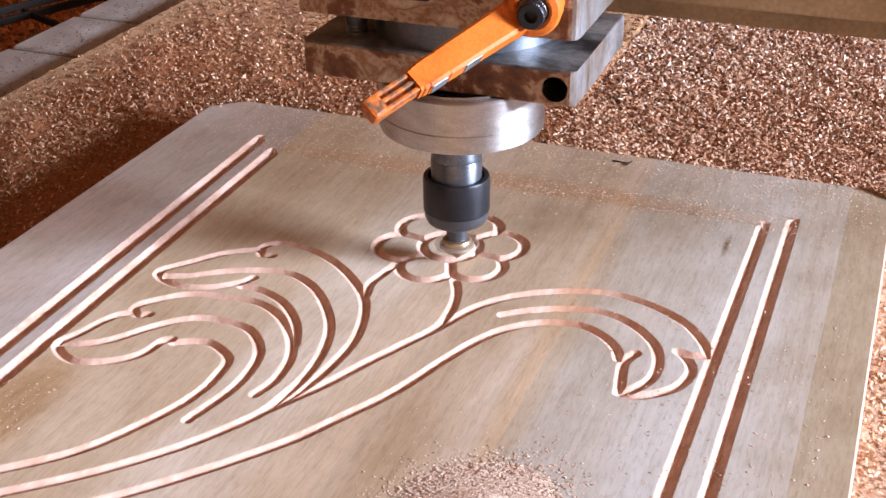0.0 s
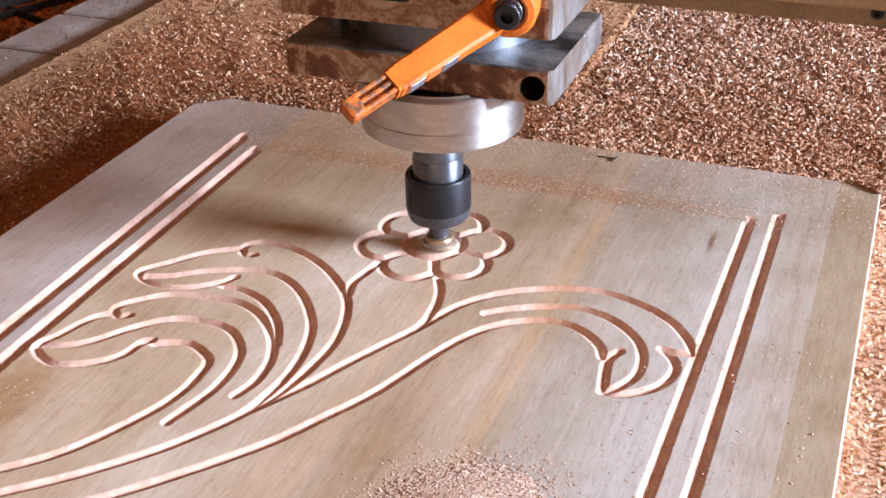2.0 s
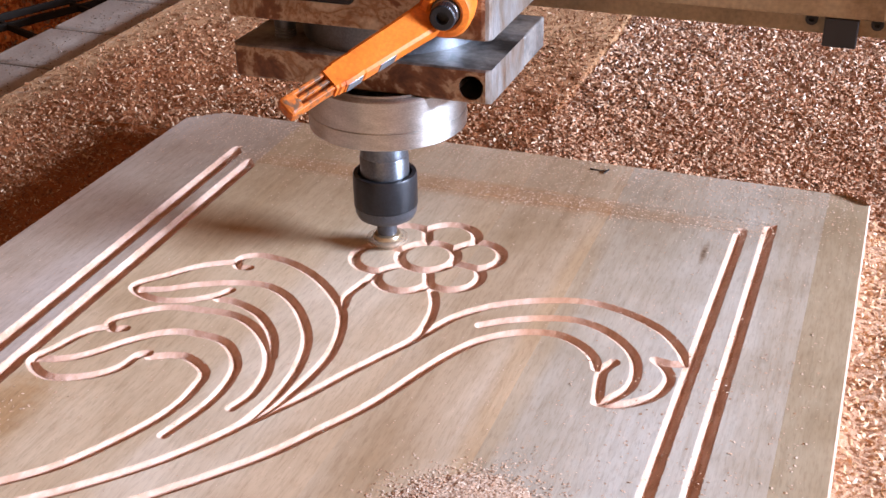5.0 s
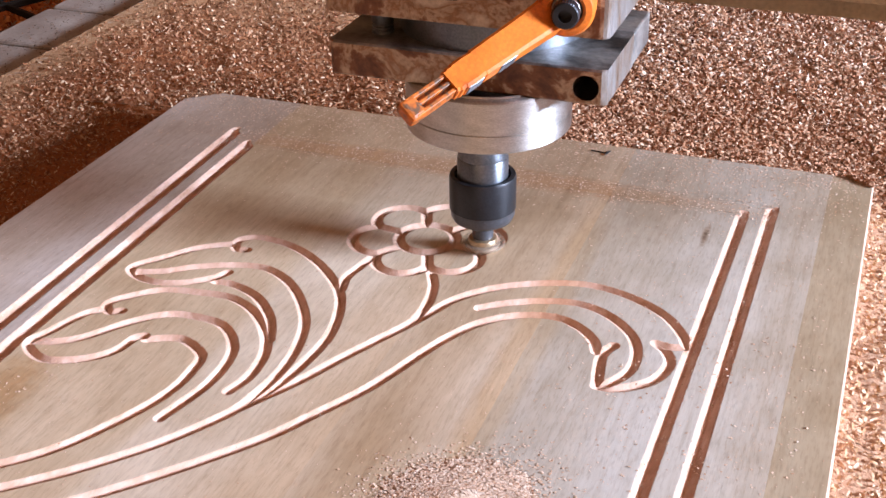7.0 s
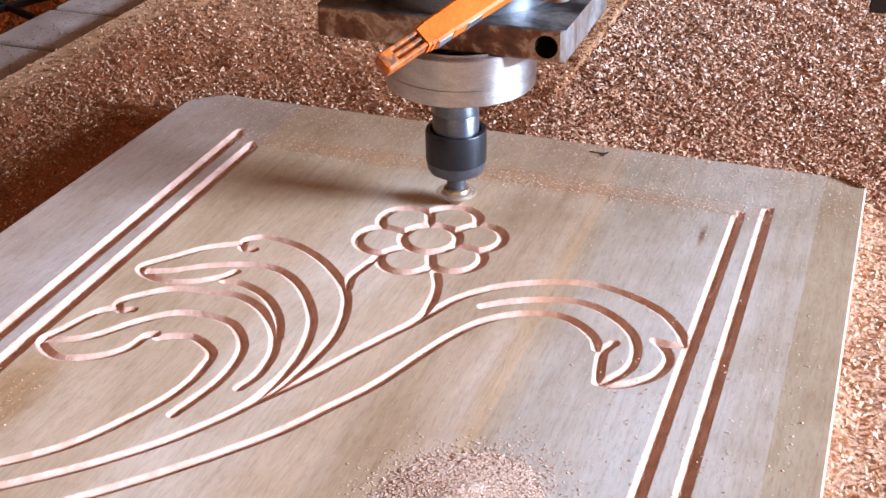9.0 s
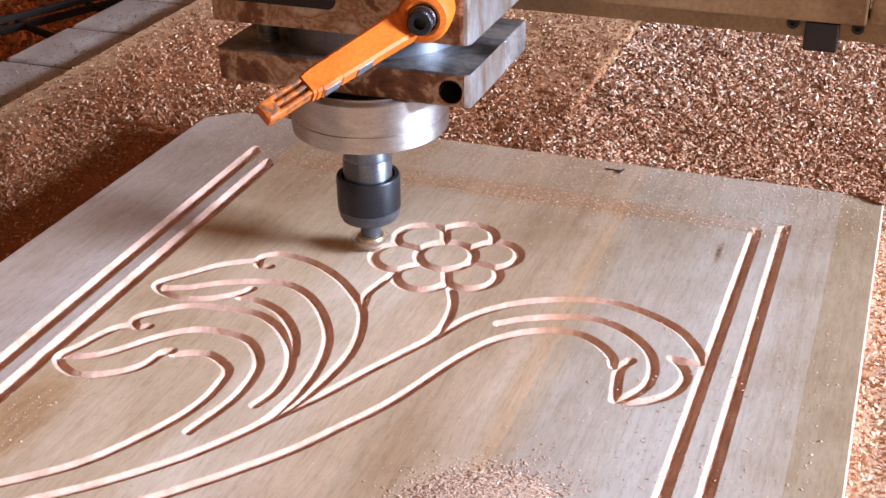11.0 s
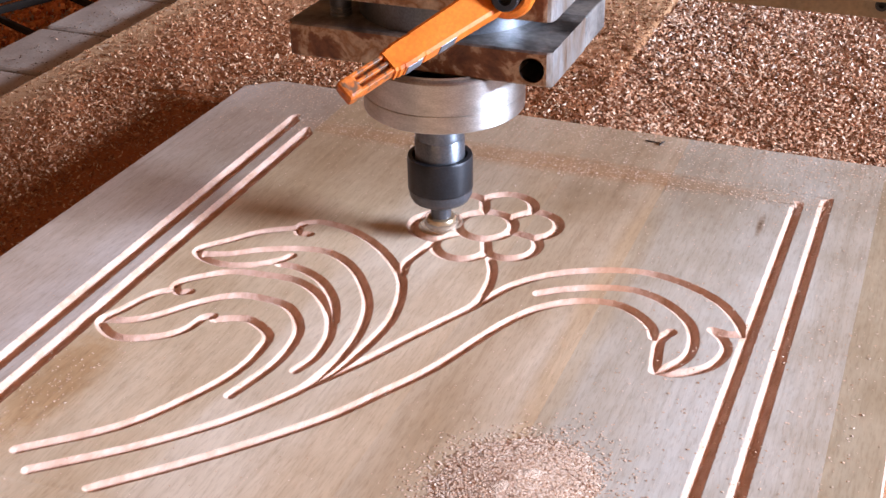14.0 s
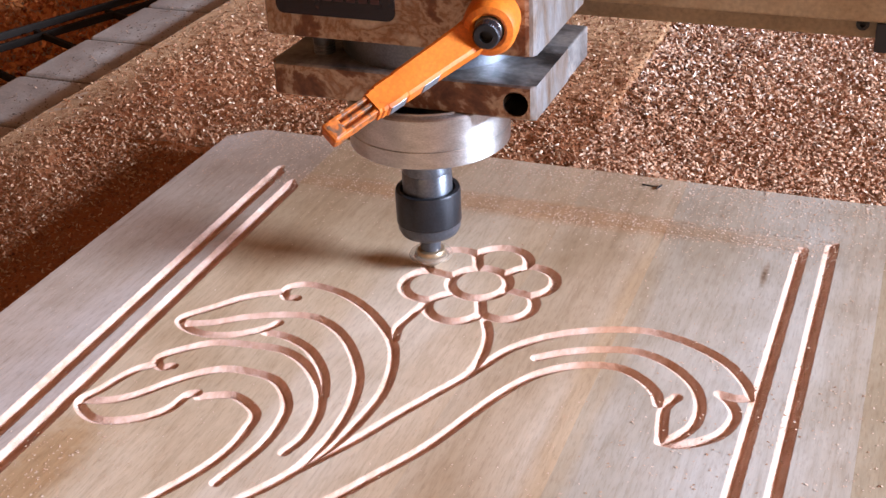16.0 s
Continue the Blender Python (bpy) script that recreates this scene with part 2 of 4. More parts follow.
M_NOSE = brushed(worn("dark_spindle_steel", [(0.3, (0.12, 0.135, 0.155)), (0.7, (0.21, 0.23, 0.26))], 20, 0.36, 0.8, 700, 0.08), 0.6)
M_NUT = worn("black_oxide_steel", [(0.3, (0.014, 0.015, 0.018)), (0.7, (0.032, 0.034, 0.04))], 40, 0.36, 0.45, 700, 0.08)
M_NUT2 = worn("worn_oxide_steel", [(0.3, (0.06, 0.065, 0.075)), (0.7, (0.11, 0.115, 0.13))], 40, 0.36, 0.5, 700, 0.08)
M_BRASS = worn("golden_cutter_steel", [(0.3, (0.38, 0.28, 0.17)), (0.7, (0.60, 0.49, 0.34))], 60, 0.34, 0.8, 900, 0.08)
M_WINGS = plain("spinning_cutter_steel", (0.42, 0.33, 0.24), 0.5, 0.4)
M_WINGS.node_tree.nodes["Principled BSDF"].inputs["Alpha"].default_value = 0.55
M_WINGS_RIM = plain("spinning_cutter_tips", (0.46, 0.37, 0.28), 0.6, 0.2)
M_WINGS_RIM.node_tree.nodes["Principled BSDF"].inputs["Alpha"].default_value = 0.22
M_ORANGE = worn("orange_enamel", [(0.28, (0.40, 0.075, 0.006)), (0.42, (0.58, 0.135, 0.008)), (0.7, (0.66, 0.165, 0.010))], 60, 0.5, 0.0, 500, 0.25)
M_ORANGE_WORN = worn("chipped_orange_enamel", [(0.40, (0.12, 0.06, 0.03)), (0.47, (0.34, 0.09, 0.012)), (0.6, (0.56, 0.135, 0.012)), (0.72, (0.62, 0.19, 0.02))], 150, 0.55, 0.0, 600, 0.3)
M_BEAM = worn("tan_painted_beam", [(0.35, (0.22, 0.13, 0.055)), (0.5, (0.36, 0.25, 0.13)), (0.7, (0.42, 0.31, 0.18))], 16, 0.5, 0.0, 300, 0.2)
M_OLIVE = worn("dirty_olive_steel", [(0.35, (0.24, 0.165, 0.085)), (0.7, (0.40, 0.29, 0.165))], 12, 0.5, 0.0, 300, 0.2)
M_SCREEN = plain("dark_window_panel", (0.015, 0.012, 0.014), 0.25)
# room surfaces out of view, orange-brown to warm the light they bounce
M_WALL = plain("warm_bounce_plaster", (0.26, 0.115, 0.045), 0.9, 0, 0.15, 60)
M_FLOOR = plain("warm_bounce_concrete", (0.19, 0.095, 0.045), 0.9, 0, 0.25, 40)


# ---- mesh helpers ----
def mesh_of(bm, name, material, smooth=False):
    me = bpy.data.meshes.new(name)
    bm.to_mesh(me)
    bm.free()
    for mm in (material if isinstance(material, (list, tuple)) else [material]):
        me.materials.append(mm)
    if smooth:
        for p in me.polygons:
            p.use_smooth = True
    return me


def part(name, bm, material, parent=None, label="", at=None, smooth=False):
    ob = new(name, mesh_of(bm, name, material, smooth))
    if parent is not None:
        ob.parent = parent
    if at is not None:
        ob.matrix_basis = at
    if label:
        ob["label"] = label
    return ob


def box(x0, x1, y0, y1, z0, z1, bevel=0.0, segments=2):
    bm = bmesh.new()
    bmesh.ops.create_cube(bm, size=1)
    for v in bm.verts:
        v.co = Vector(((x0 + x1) / 2 + v.co.x * (x1 - x0), (y0 + y1) / 2 + v.co.y * (y1 - y0), (z0 + z1) / 2 + v.co.z * (z1 - z0)))
    if bevel > 0:
        bmesh.ops.bevel(bm, geom=bm.edges[:], offset=bevel, segments=segments, profile=0.5, affect='EDGES')
    return bm


def lathe(profile, n=72, wobble=None):
    """Turned solid from (radius, z) pairs."""
    bm = bmesh.new()
    rings = []
    for r, z in profile:
        if r <= 1e-6:
            rings.append([bm.verts.new((0, 0, z))])
        else:
            rings.append([bm.verts.new((r * math.cos(2 * math.pi * k / n), r * math.sin(2 * math.pi * k / n), z)) for k in range(n)])
    for a, b in zip(rings, rings[1:]):
        for k in range(n):
            k2 = (k + 1) % n
            if len(a) == 1 and len(b) == 1:
                continue
            if len(a) == 1:
                bm.faces.new((a[0], b[k2], b[k]))
            elif len(b) == 1:
                bm.faces.new((a[k], a[k2], b[0]))
            else:
                bm.faces.new((a[k], a[k2], b[k2], b[k]))
    bmesh.ops.recalc_face_normals(bm, faces=bm.faces[:])
    return bm


def smooth_by_angle(ob, degrees=35):
    me = ob.data
    bm = bmesh.new()
    bm.from_mesh(me)
    for e in bm.edges:
        e.smooth = len(e.link_faces) == 2 and e.calc_face_angle(0) < radians(degrees)
    for fc in bm.faces:
        fc.smooth = True
    bm.to_mesh(me)
    bm.free()
    return ob


def turned(name, profile, material, parent, label="", at=None, n=72):
    return smooth_by_angle(part(name, lathe(profile, n), material, parent, label, at))


def cloud_mesh(name, verts, faces, material, kind_label, category):
    me = bpy.data.meshes.new(name)
    nf = len(faces)
    me.vertices.add(len(verts))
    me.vertices.foreach_set("co", np.ascontiguousarray(verts, dtype=np.float32).ravel())
    me.loops.add(nf * faces.shape[1])
    me.loops.foreach_set("vertex_index", np.ascontiguousarray(faces, dtype=np.int32).ravel())
    me.polygons.add(nf)
    me.polygons.foreach_set("loop_start", np.arange(0, nf * faces.shape[1], faces.shape[1], dtype=np.int32))
    me.update(calc_edges=True)
    me.validate()
    me.materials.append(material)
    ob = new(name, me)
    return tagged(ob, kind_label, category, kind="stuff")


# ---- unseen room, added to enclose the light and warm its bounce ----
def slab(name, x0, x1, y0, y1, z0, z1, material, label, category):
    ob = part(name, box(x0, x1, y0, y1, z0, z1), material)
    return tagged(ob, label, category, kind="structure")


slab("floor", -4.2, 6.8, -4.8, 5.2, -0.95, -0.85, M_FLOOR, "unseen brown floor that warms the bounced light", "floor")
slab("ceiling", -4.2, 6.8, -4.8, 5.2, 3.0, 3.1, M_WALL, "added unseen brown ceiling", "ceiling")
slab("wall_west", -4.2, -4.0, -4.8, 5.2, -0.85, 3.0, M_WALL, "added unseen brown wall", "wall")
slab("wall_north", -4.0, 6.55, 5.0, 5.2, -0.85, 3.0, M_WALL, "added unseen brown wall", "wall")
slab("wall_east", 6.55, 6.75, 1.9, 5.0, -0.85, 3.0, M_WALL, "added unseen wall beside a wide opening", "wall")
slab("wall_east_low", 6.55, 6.75, -1.1, 1.9, -0.85, 1.15, M_WALL, "added unseen low wall under a wide opening", "wall")
slab("wall_east_top", 6.55, 6.75, -1.1, 1.9, 2.42, 3.0, M_WALL, "added unseen wall over a wide opening", "wall")
slab("wall_east_near", 6.55, 6.75, -4.6, -1.1, -0.85, 3.0, M_WALL, "added unseen wall beside a wide opening", "wall")
slab("wall_south_west", -4.0, -2.6, -4.8, -4.6, -0.85, 3.0, M_WALL, "added unseen wall beside a doorway", "wall")
slab("wall_south_east", 1.0, 6.55, -4.8, -4.6, -0.85, 3.0, M_WALL, "added unseen wall beside a doorway", "wall")
slab("wall_south_top", -2.6, 1.0, -4.8, -4.6, 2.6, 3.0, M_WALL, "added unseen wall over a doorway", "wall")


# ---- machine bed ----
bed = tagged(new("machine_bed"), "grey slatted router bed dusted with dark specks", "machine bed")
PITCH = 0.1168
for k in range(-9, 10):
    y0 = 0.0895 + k * PITCH
    part("slat", box(-0.424, 1.3, y0 + 0.0025, y0 + PITCH - 0.0025, -0.064, -0.042, 0.005, 3), M_SLAT, bed)
part("inner_rail", box(-0.455, -0.428, -1.0, 1.3, -0.13, -0.075, 0.003), M_BLACK, bed, "black painted steel rail")


def flat_bar(ax, ay, bx, by, wide, z0, z1):
    """Flat steel bar from one point of the plan to another."""
    d = Vector((bx - ax, by - ay, 0))
    bm = box(0, d.length, -wide / 2, wide / 2, z0, z1, 0.0015)
    bm.transform(Matrix.Translation((ax, ay, 0)) @ Matrix.Rotation(math.atan2(d.y, d.x), 4, 'Z'))
    return bm


# open grating beside the slats
for off in (0.0, -0.045):
    part("grating_bar", flat_bar(-0.94 + off, -0.36, -0.42 + off, 0.85, 0.006, -0.102, -0.092), M_GRATE, bed, "black steel grating bar")
for k in range(11):
    x, y = -0.80 + k * 0.0415, -0.035 + k * 0.0965
    part("grating_bar", flat_bar(x - 0.02, y + 0.009, min(x + 0.26, -0.43), y - 0.038 * min(0.26, -0.43 - x) / 0.09, 0.006, -0.102, -0.093), M_GRATE, bed, "black steel grating bar")
part("under_tray", box(-1.4, -0.46, -1.1, 1.4, -0.28, -0.250, 0.004), M_OLIVE, bed, "dirty steel tray")
for lx in (-0.55, 1.2):
    for ly in (-0.95, 1.2):
        part("leg", box(lx - 0.05, lx + 0.05, ly - 0.05, ly + 0.05, -0.85, -0.28 if lx < 0 else -0.064, 0.004), M_BLACK, bed)

sheet = part("backing_sheet", box(-0.312, 0.203, -1.15, 0.95, -0.0418, -0.030, 0.0015), M_MDF)
tagged(sheet, "tan fibreboard backing sheet covered with wood chips", "board")


from mathutils.kdtree import KDTree


# ---- the carved panel ----
def spline(points, step=0.0003):
    """Catmull-Rom curve through the control points, sampled evenly enough to carve along."""
    p = np.array(points, float)
    p = np.vstack([2 * p[0] - p[1], p, 2 * p[-1] - p[-2]])
    out = []
    for a, b, c, d in zip(p, p[1:], p[2:], p[3:]):
        n = max(2, int(np.linalg.norm(c - b) / step))
        t = np.linspace(0, 1, n, endpoint=False)[:, None]
        out.append(0.5 * (2 * b + (c - a) * t + (2 * a - 5 * b + 4 * c - d) * t ** 2 + (3 * b - a - 3 * c + d) * t ** 3))
    out.append(p[-2:-1])
    return np.vstack(out)


def arc(cx, cy, r, a0, a1):
    n = max(4, int(abs(a1 - a0) * r / 0.0003))
    a = np.linspace(a0, a1, n)
    return np.stack([cx + r * np.cos(a), cy + r * np.sin(a)], 1)


FLOWER = (0.2085, -0.1205)
RING, PETAL_AT, PETAL_R, PETAL_TURN = 0.0187, 0.0305, 0.0185, 21.5

LEAVES = [
    [(0.069, -0.427), (0.107, -0.392), (0.128, -0.356), (0.139, -0.326), (0.140, -0.300), (0.136, -0.288), (0.120, -0.279), (0.109, -0.281), (0.100, -0.286)],
    [(0.147, -0.348), (0.155, -0.313), (0.154, -0.287), (0.147, -0.271), (0.133, -0.258), (0.116, -0.255), (0.097, -0.258), (0.080, -0.273), (0.064, -0.295), (0.051, -0.305), (0.037, -0.309)],
    [(0.057, -0.265), (0.048, -0.276), (0.041, -0.297), (0.036, -0.309), (0.042, -0.317), (0.054, -0.322), (0.066, -0.320), (0.080, -0.312), (0.089, -0.301), (0.092, -0.287), (0.096, -0.283)],
    [(0.169, -0.315), (0.173, -0.298), (0.170, -0.275), (0.159, -0.255), (0.142, -0.238), (0.123, -0.229), (0.102, -0.230), (0.080, -0.234), (0.065, -0.246), (0.057, -0.255), (0.056, -0.262), (0.062, -0.267), (0.068, -0.264)],
    [(0.104, -0.215), (0.117, -0.215), (0.135, -0.222), (0.150, -0.235), (0.160, -0.249), (0.1665, -0.263)],
    [(0.090, -0.169), (0.073, -0.180), (0.058, -0.198), (0.045, -0.215), (0.051, -0.224), (0.068, -0.228), (0.086, -0.223), (0.100, -0.212), (0.106, -0.203)],
    [(0.183, -0.321), (0.187, -0.290), (0.184, -0.260), (0.174, -0.233), (0.152, -0.205), (0.129, -0.191), (0.109, -0.192), (0.085, -0.202), (0.068, -0.214), (0.051, -0.221)],
]
STEMS = [
    [(0.103, -0.173), (0.096, -0.174), (0.092, -0.167), (0.094, -0.160), (0.105, -0.155), (0.129, -0.159), (0.154, -0.173), (0.177, -0.195), (0.189, -0.215), (0.197, -0.246), (0.196, -0.276), (0.191, -0.302), (0.183, -0.322), (0.177, -0.336), (0.158, -0.366), (0.133, -0.395), (0.113, -0.414), (0.085, -0.438)],
    [(0.182, -0.198), (0.179, -0.184), (0.1815, -0.170), (0.1835, -0.159), (0.1855, -0.1494)],
    [(0.227, -0.161), (0.234, -0.176), (0.238, -0.196), (0.237, -0.218), (0.227, -0.239), (0.214, -0.265), (0.202, -0.291), (0.189, -0.314), (0.182, -0.326)],
    [(0.237, -0.220), (0.243, -0.206), (0.253, -0.185), (0.272, -0.165), (0.297, -0.151), (0.324, -0.144), (0.350, -0.149), (0.373, -0.162), (0.387, -0.179), (0.393, -0.192)],
    [(0.269, -0.191), (0.284, -0.180), (0.303, -0.171), (0.323, -0.167), (0.342, -0.173), (0.359, -0.188), (0.367, -0.205), (0.368, -0.224), (0.361, -0.239), (0.354, -0.245)],
    [(0.122, -0.439), (0.166, -0.394), (0.204, -0.348), (0.222, -0.318), (0.240, -0.285), (0.256, -0.242), (0.266, -0.220), (0.277, -0.204), (0.294, -0.191), (0.314, -0.186), (0.329, -0.191), (0.341, -0.202), (0.346, -0.213)],
    [(0.354, -0.204), (0.350, -0.214), (0.351, -0.227), (0.354, -0.243)],
    [(0.376, -0.194), (0.385, -0.195), (0.392, -0.193)],
    [(0.376, -0.194), (0.383, -0.201), (0.387, -0.212), (0.383, -0.228), (0.373, -0.239), (0.362, -0.245), (0.354, -0.245)],
]
BORDERS = [
    [(0.0020, -0.003), (0.0075, -0.330), (0.0120, -0.640)],
    [(0.0235, -0.022), (0.0283, -0.357), (0.0320, -0.640)],
    [(0.4165, -0.004), (0.4150, -0.320), (0.4135, -0.640)],
    [(0.3985, -0.018), (0.3950, -0.320), (0.3930, -0.640)],
]
CROSS = [[(0.004, -0.003), (0.2, -0.002), (0.416, -0.003)], [(0.025, -0.021), (0.2, -0.020), (0.398, -0.019)], [(0.03, -0.449), (0.2, -0.437), (0.40, -0.425)]]


def groove_samples():
    """Points along every groove, with its half width and depth."""
    rows = []

    def add(pts, w, d):
        rows.append(np.column_stack([pts, np.full(len(pts), w), np.full(len(pts), d)]))
    for c in LEAVES + STEMS:
        add(spline(c), 0.0035, 0.0026)
    for c, w in zip(BORDERS, (0.0060, 0.0060, 0.0044, 0.0044)):
        add(spline(c), w, w * 0.65)
    for c in CROSS:
        add(spline(c), 0.0030, 0.0005)
    cx, cy = FLOWER
    add(arc(cx, cy, RING, 0, 2 * math.pi), 0.0041, 0.0027)
    half = PETAL_AT * math.sin(radians(30))
    reach = PETAL_AT * math.cos(radians(30)) + math.sqrt(PETAL_R ** 2 - half ** 2)
    for k in range(6):
        a = radians(PETAL_TURN + 60 * k)
        px, py = cx + PETAL_AT * math.cos(a), cy + PETAL_AT * math.sin(a)
        # the open side of each petal stops on the lines shared with its neighbours
        e = Vector((reach * math.cos(radians(30)) - PETAL_AT, reach * math.sin(radians(30))))
        open_angle = math.atan2(e.y, e.x)
        add(arc(px, py, PETAL_R, a - open_angle, a + open_angle), 0.0041, 0.0027)
        s = a + radians(30)
        t = np.linspace(RING, reach, 60)
        add(np.stack([cx + t * math.cos(s), cy + t * math.sin(s)], 1), 0.0039, 0.0026)
    return np.vstack(rows)


def carved_panel():
    x0, y1, cell, sub = -0.072, 0.062, 0.0055, 10
    nx, ny = 100, 212
    h = cell / sub
    smp = groove_samples()
    ok = (smp[:, 1] > y1 - ny * cell + 0.01)
    smp = smp[ok]
    kd = KDTree(len(smp))
    for i, s in enumerate(smp):
        kd.insert((s[0], s[1], 0), i)
    kd.balance()
    touched = np.zeros((nx, ny), bool)
    for dx in (-0.0068, -0.0034, 0, 0.0034, 0.0068):
        for dy in (-0.0052, 0, 0.0052):
            i = ((smp[:, 0] + dx - x0) / cell).astype(int)
            j = ((y1 - smp[:, 1] + dy) / cell).astype(int)
            good = (i >= 0) & (i < nx) & (j >= 0) & (j < ny)
            touched[i[good], j[good]] = True
    W = nx * sub + 1
    ci, cj = np.nonzero(touched)
    a, b = np.meshgrid(np.arange(sub), np.arange(sub), indexing="ij")
    gi = (ci[:, None, None] * sub + a).ravel()
    gj = (cj[:, None, None] * sub + b).ravel()
    fine = np.stack([gj * W + gi, (gj + 1) * W + gi, (gj + 1) * W + gi + 1, gj * W + gi + 1], 1)
    ci, cj = np.nonzero(~touched)
    gi, gj = ci * sub, cj * sub
    coarse = np.stack([gj * W + gi, (gj + sub) * W + gi, (gj + sub) * W + gi + sub, gj * W + gi + sub], 1)
    every = np.vstack([fine, coarse])
    ids, inv = np.unique(every, return_inverse=True)
    faces = inv.reshape(every.shape)
    vx = x0 + (ids % W) * h
    vy = y1 - (ids // W) * h
    vz = np.zeros(len(ids))
    depth_in = np.zeros(len(ids))
    used = np.zeros(len(ids), bool)
    used[np.unique(faces[:len(fine)])] = True
    rng = np.random.default_rng(5)
    for v in np.nonzero(used)[0]:
        co, i, d = kd.find((vx[v], vy[v], 0))
        w, dep = smp[i, 2], smp[i, 3]
        # frayed rim
        w *= 1 + 0.035 * math.sin(vx[v] * 910 + 2 * math.sin(vy[v] * 370)) * math.sin(vy[v] * 760) + rng.normal(0, 0.012)
        if d < w + h:
            if abs(d - w) < 0.5 * h and d > 0:
                vx[v] = co[0] + (vx[v] - co[0]) * w / d
                vy[v] = co[1] + (vy[v] - co[1]) * w / d
                d = w
            elif d < 0.45 * h:
                vx[v], vy[v] = co[0], co[1]
                d = 0.0
            if d < w:
                vz[v] = -dep * (1 - d / w) + rng.normal(0, 0.000025)
                depth_in[v] = 1.0 if dep > 0.0005 else 0.0
    verts = np.stack([vx, vy, vz], 1)
    n0 = len(verts)
    # sides and underside
    X0, X1, Y0, Y1, zb = x0, x0 + nx * cell, y1 - ny * cell, y1, -0.0298
    e = 0.0012
    rim = [(X0, Y0, 0), (X1, Y0, 0), (X1, Y1, 0), (X0, Y1, 0), (X0 - e, Y0 - e, -e), (X1 + e, Y0 - e, -e), (X1 + e, Y1 + e, -e), (X0 - e, Y1 + e, -e),
           (X0 - e, Y0 - e, zb), (X1 + e, Y0 - e, zb), (X1 + e, Y1 + e, zb), (X0 - e, Y1 + e, zb)]
    extra = []
    for r in (0, 4):
        for k in range(4):
            k2 = (k + 1) % 4
            extra.append((n0 + r + k2, n0 + r + k, n0 + r + 4 + k, n0 + r + 4 + k2))
    extra.append((n0 + 8, n0 + 11, n0 + 10, n0 + 9))
    verts = np.vstack([verts, np.array(rim)])
    faces = np.vstack([faces, np.array(extra)])
    nf = len(faces)
    cut = np.zeros(nf, np.int32)
    cut[:len(fine)] = (depth_in[faces[:len(fine)]].sum(1) > 0)
    cut[-9:-1] = 1
    # the panel is glued up from planks; the carving runs across them
    whole = tagged(new("carved_panel"), "pale glued wooden panel carved with a flower and leaves", "wood panel")
    mid = verts[faces[:, 0], 0] * 0.5 + verts[faces[:, 2], 0] * 0.5
    seams = [x0 - 1] + [x0 + k * cell for k in (18, 39, 56, 69, 95)] + [x0 + nx * cell + 1]
    edge_face = np.zeros(nf, bool)
    edge_face[-9:] = True
    groups = [("plank", (mid > a) & (mid <= b) & ~edge_face) for a, b in zip(seams, seams[1:])] + [("edge", edge_face)]
    # each plank has its own tone, from greyed to honey
    tones = [(0.97, 0.98, 1.08), (1.13, 1.06, 0.94), (1.14, 1.07, 0.97), (1.09, 1.06, 1.01), (0.96, 1.03, 1.10), (0.84, 0.82, 0.73), (1, 1, 1)]
    for (name, pick), tone in zip(groups, tones):
        ids2, inv2 = np.unique(faces[pick], return_inverse=True)
        f2 = inv2.reshape(-1, 4)
        m2 = bpy.data.meshes.new(name)
        m2.vertices.add(len(ids2))
        m2.vertices.foreach_set("co", verts[ids2].astype(np.float32).ravel())
        m2.loops.add(len(f2) * 4)
        m2.loops.foreach_set("vertex_index", f2.astype(np.int32).ravel())
        m2.polygons.add(len(f2))
        m2.polygons.foreach_set("loop_start", np.arange(0, len(f2) * 4, 4, dtype=np.int32))
        m2.polygons.foreach_set("material_index", cut[pick])
        m2.update(calc_edges=True)
        m2.materials.append(M_TOP)
        m2.materials.append(M_FRESH)
        plank_ob = new(name, m2)
        plank_ob.parent = whole
        plank_ob.color = (*tone, 1)
    return whole


panel = carved_panel()


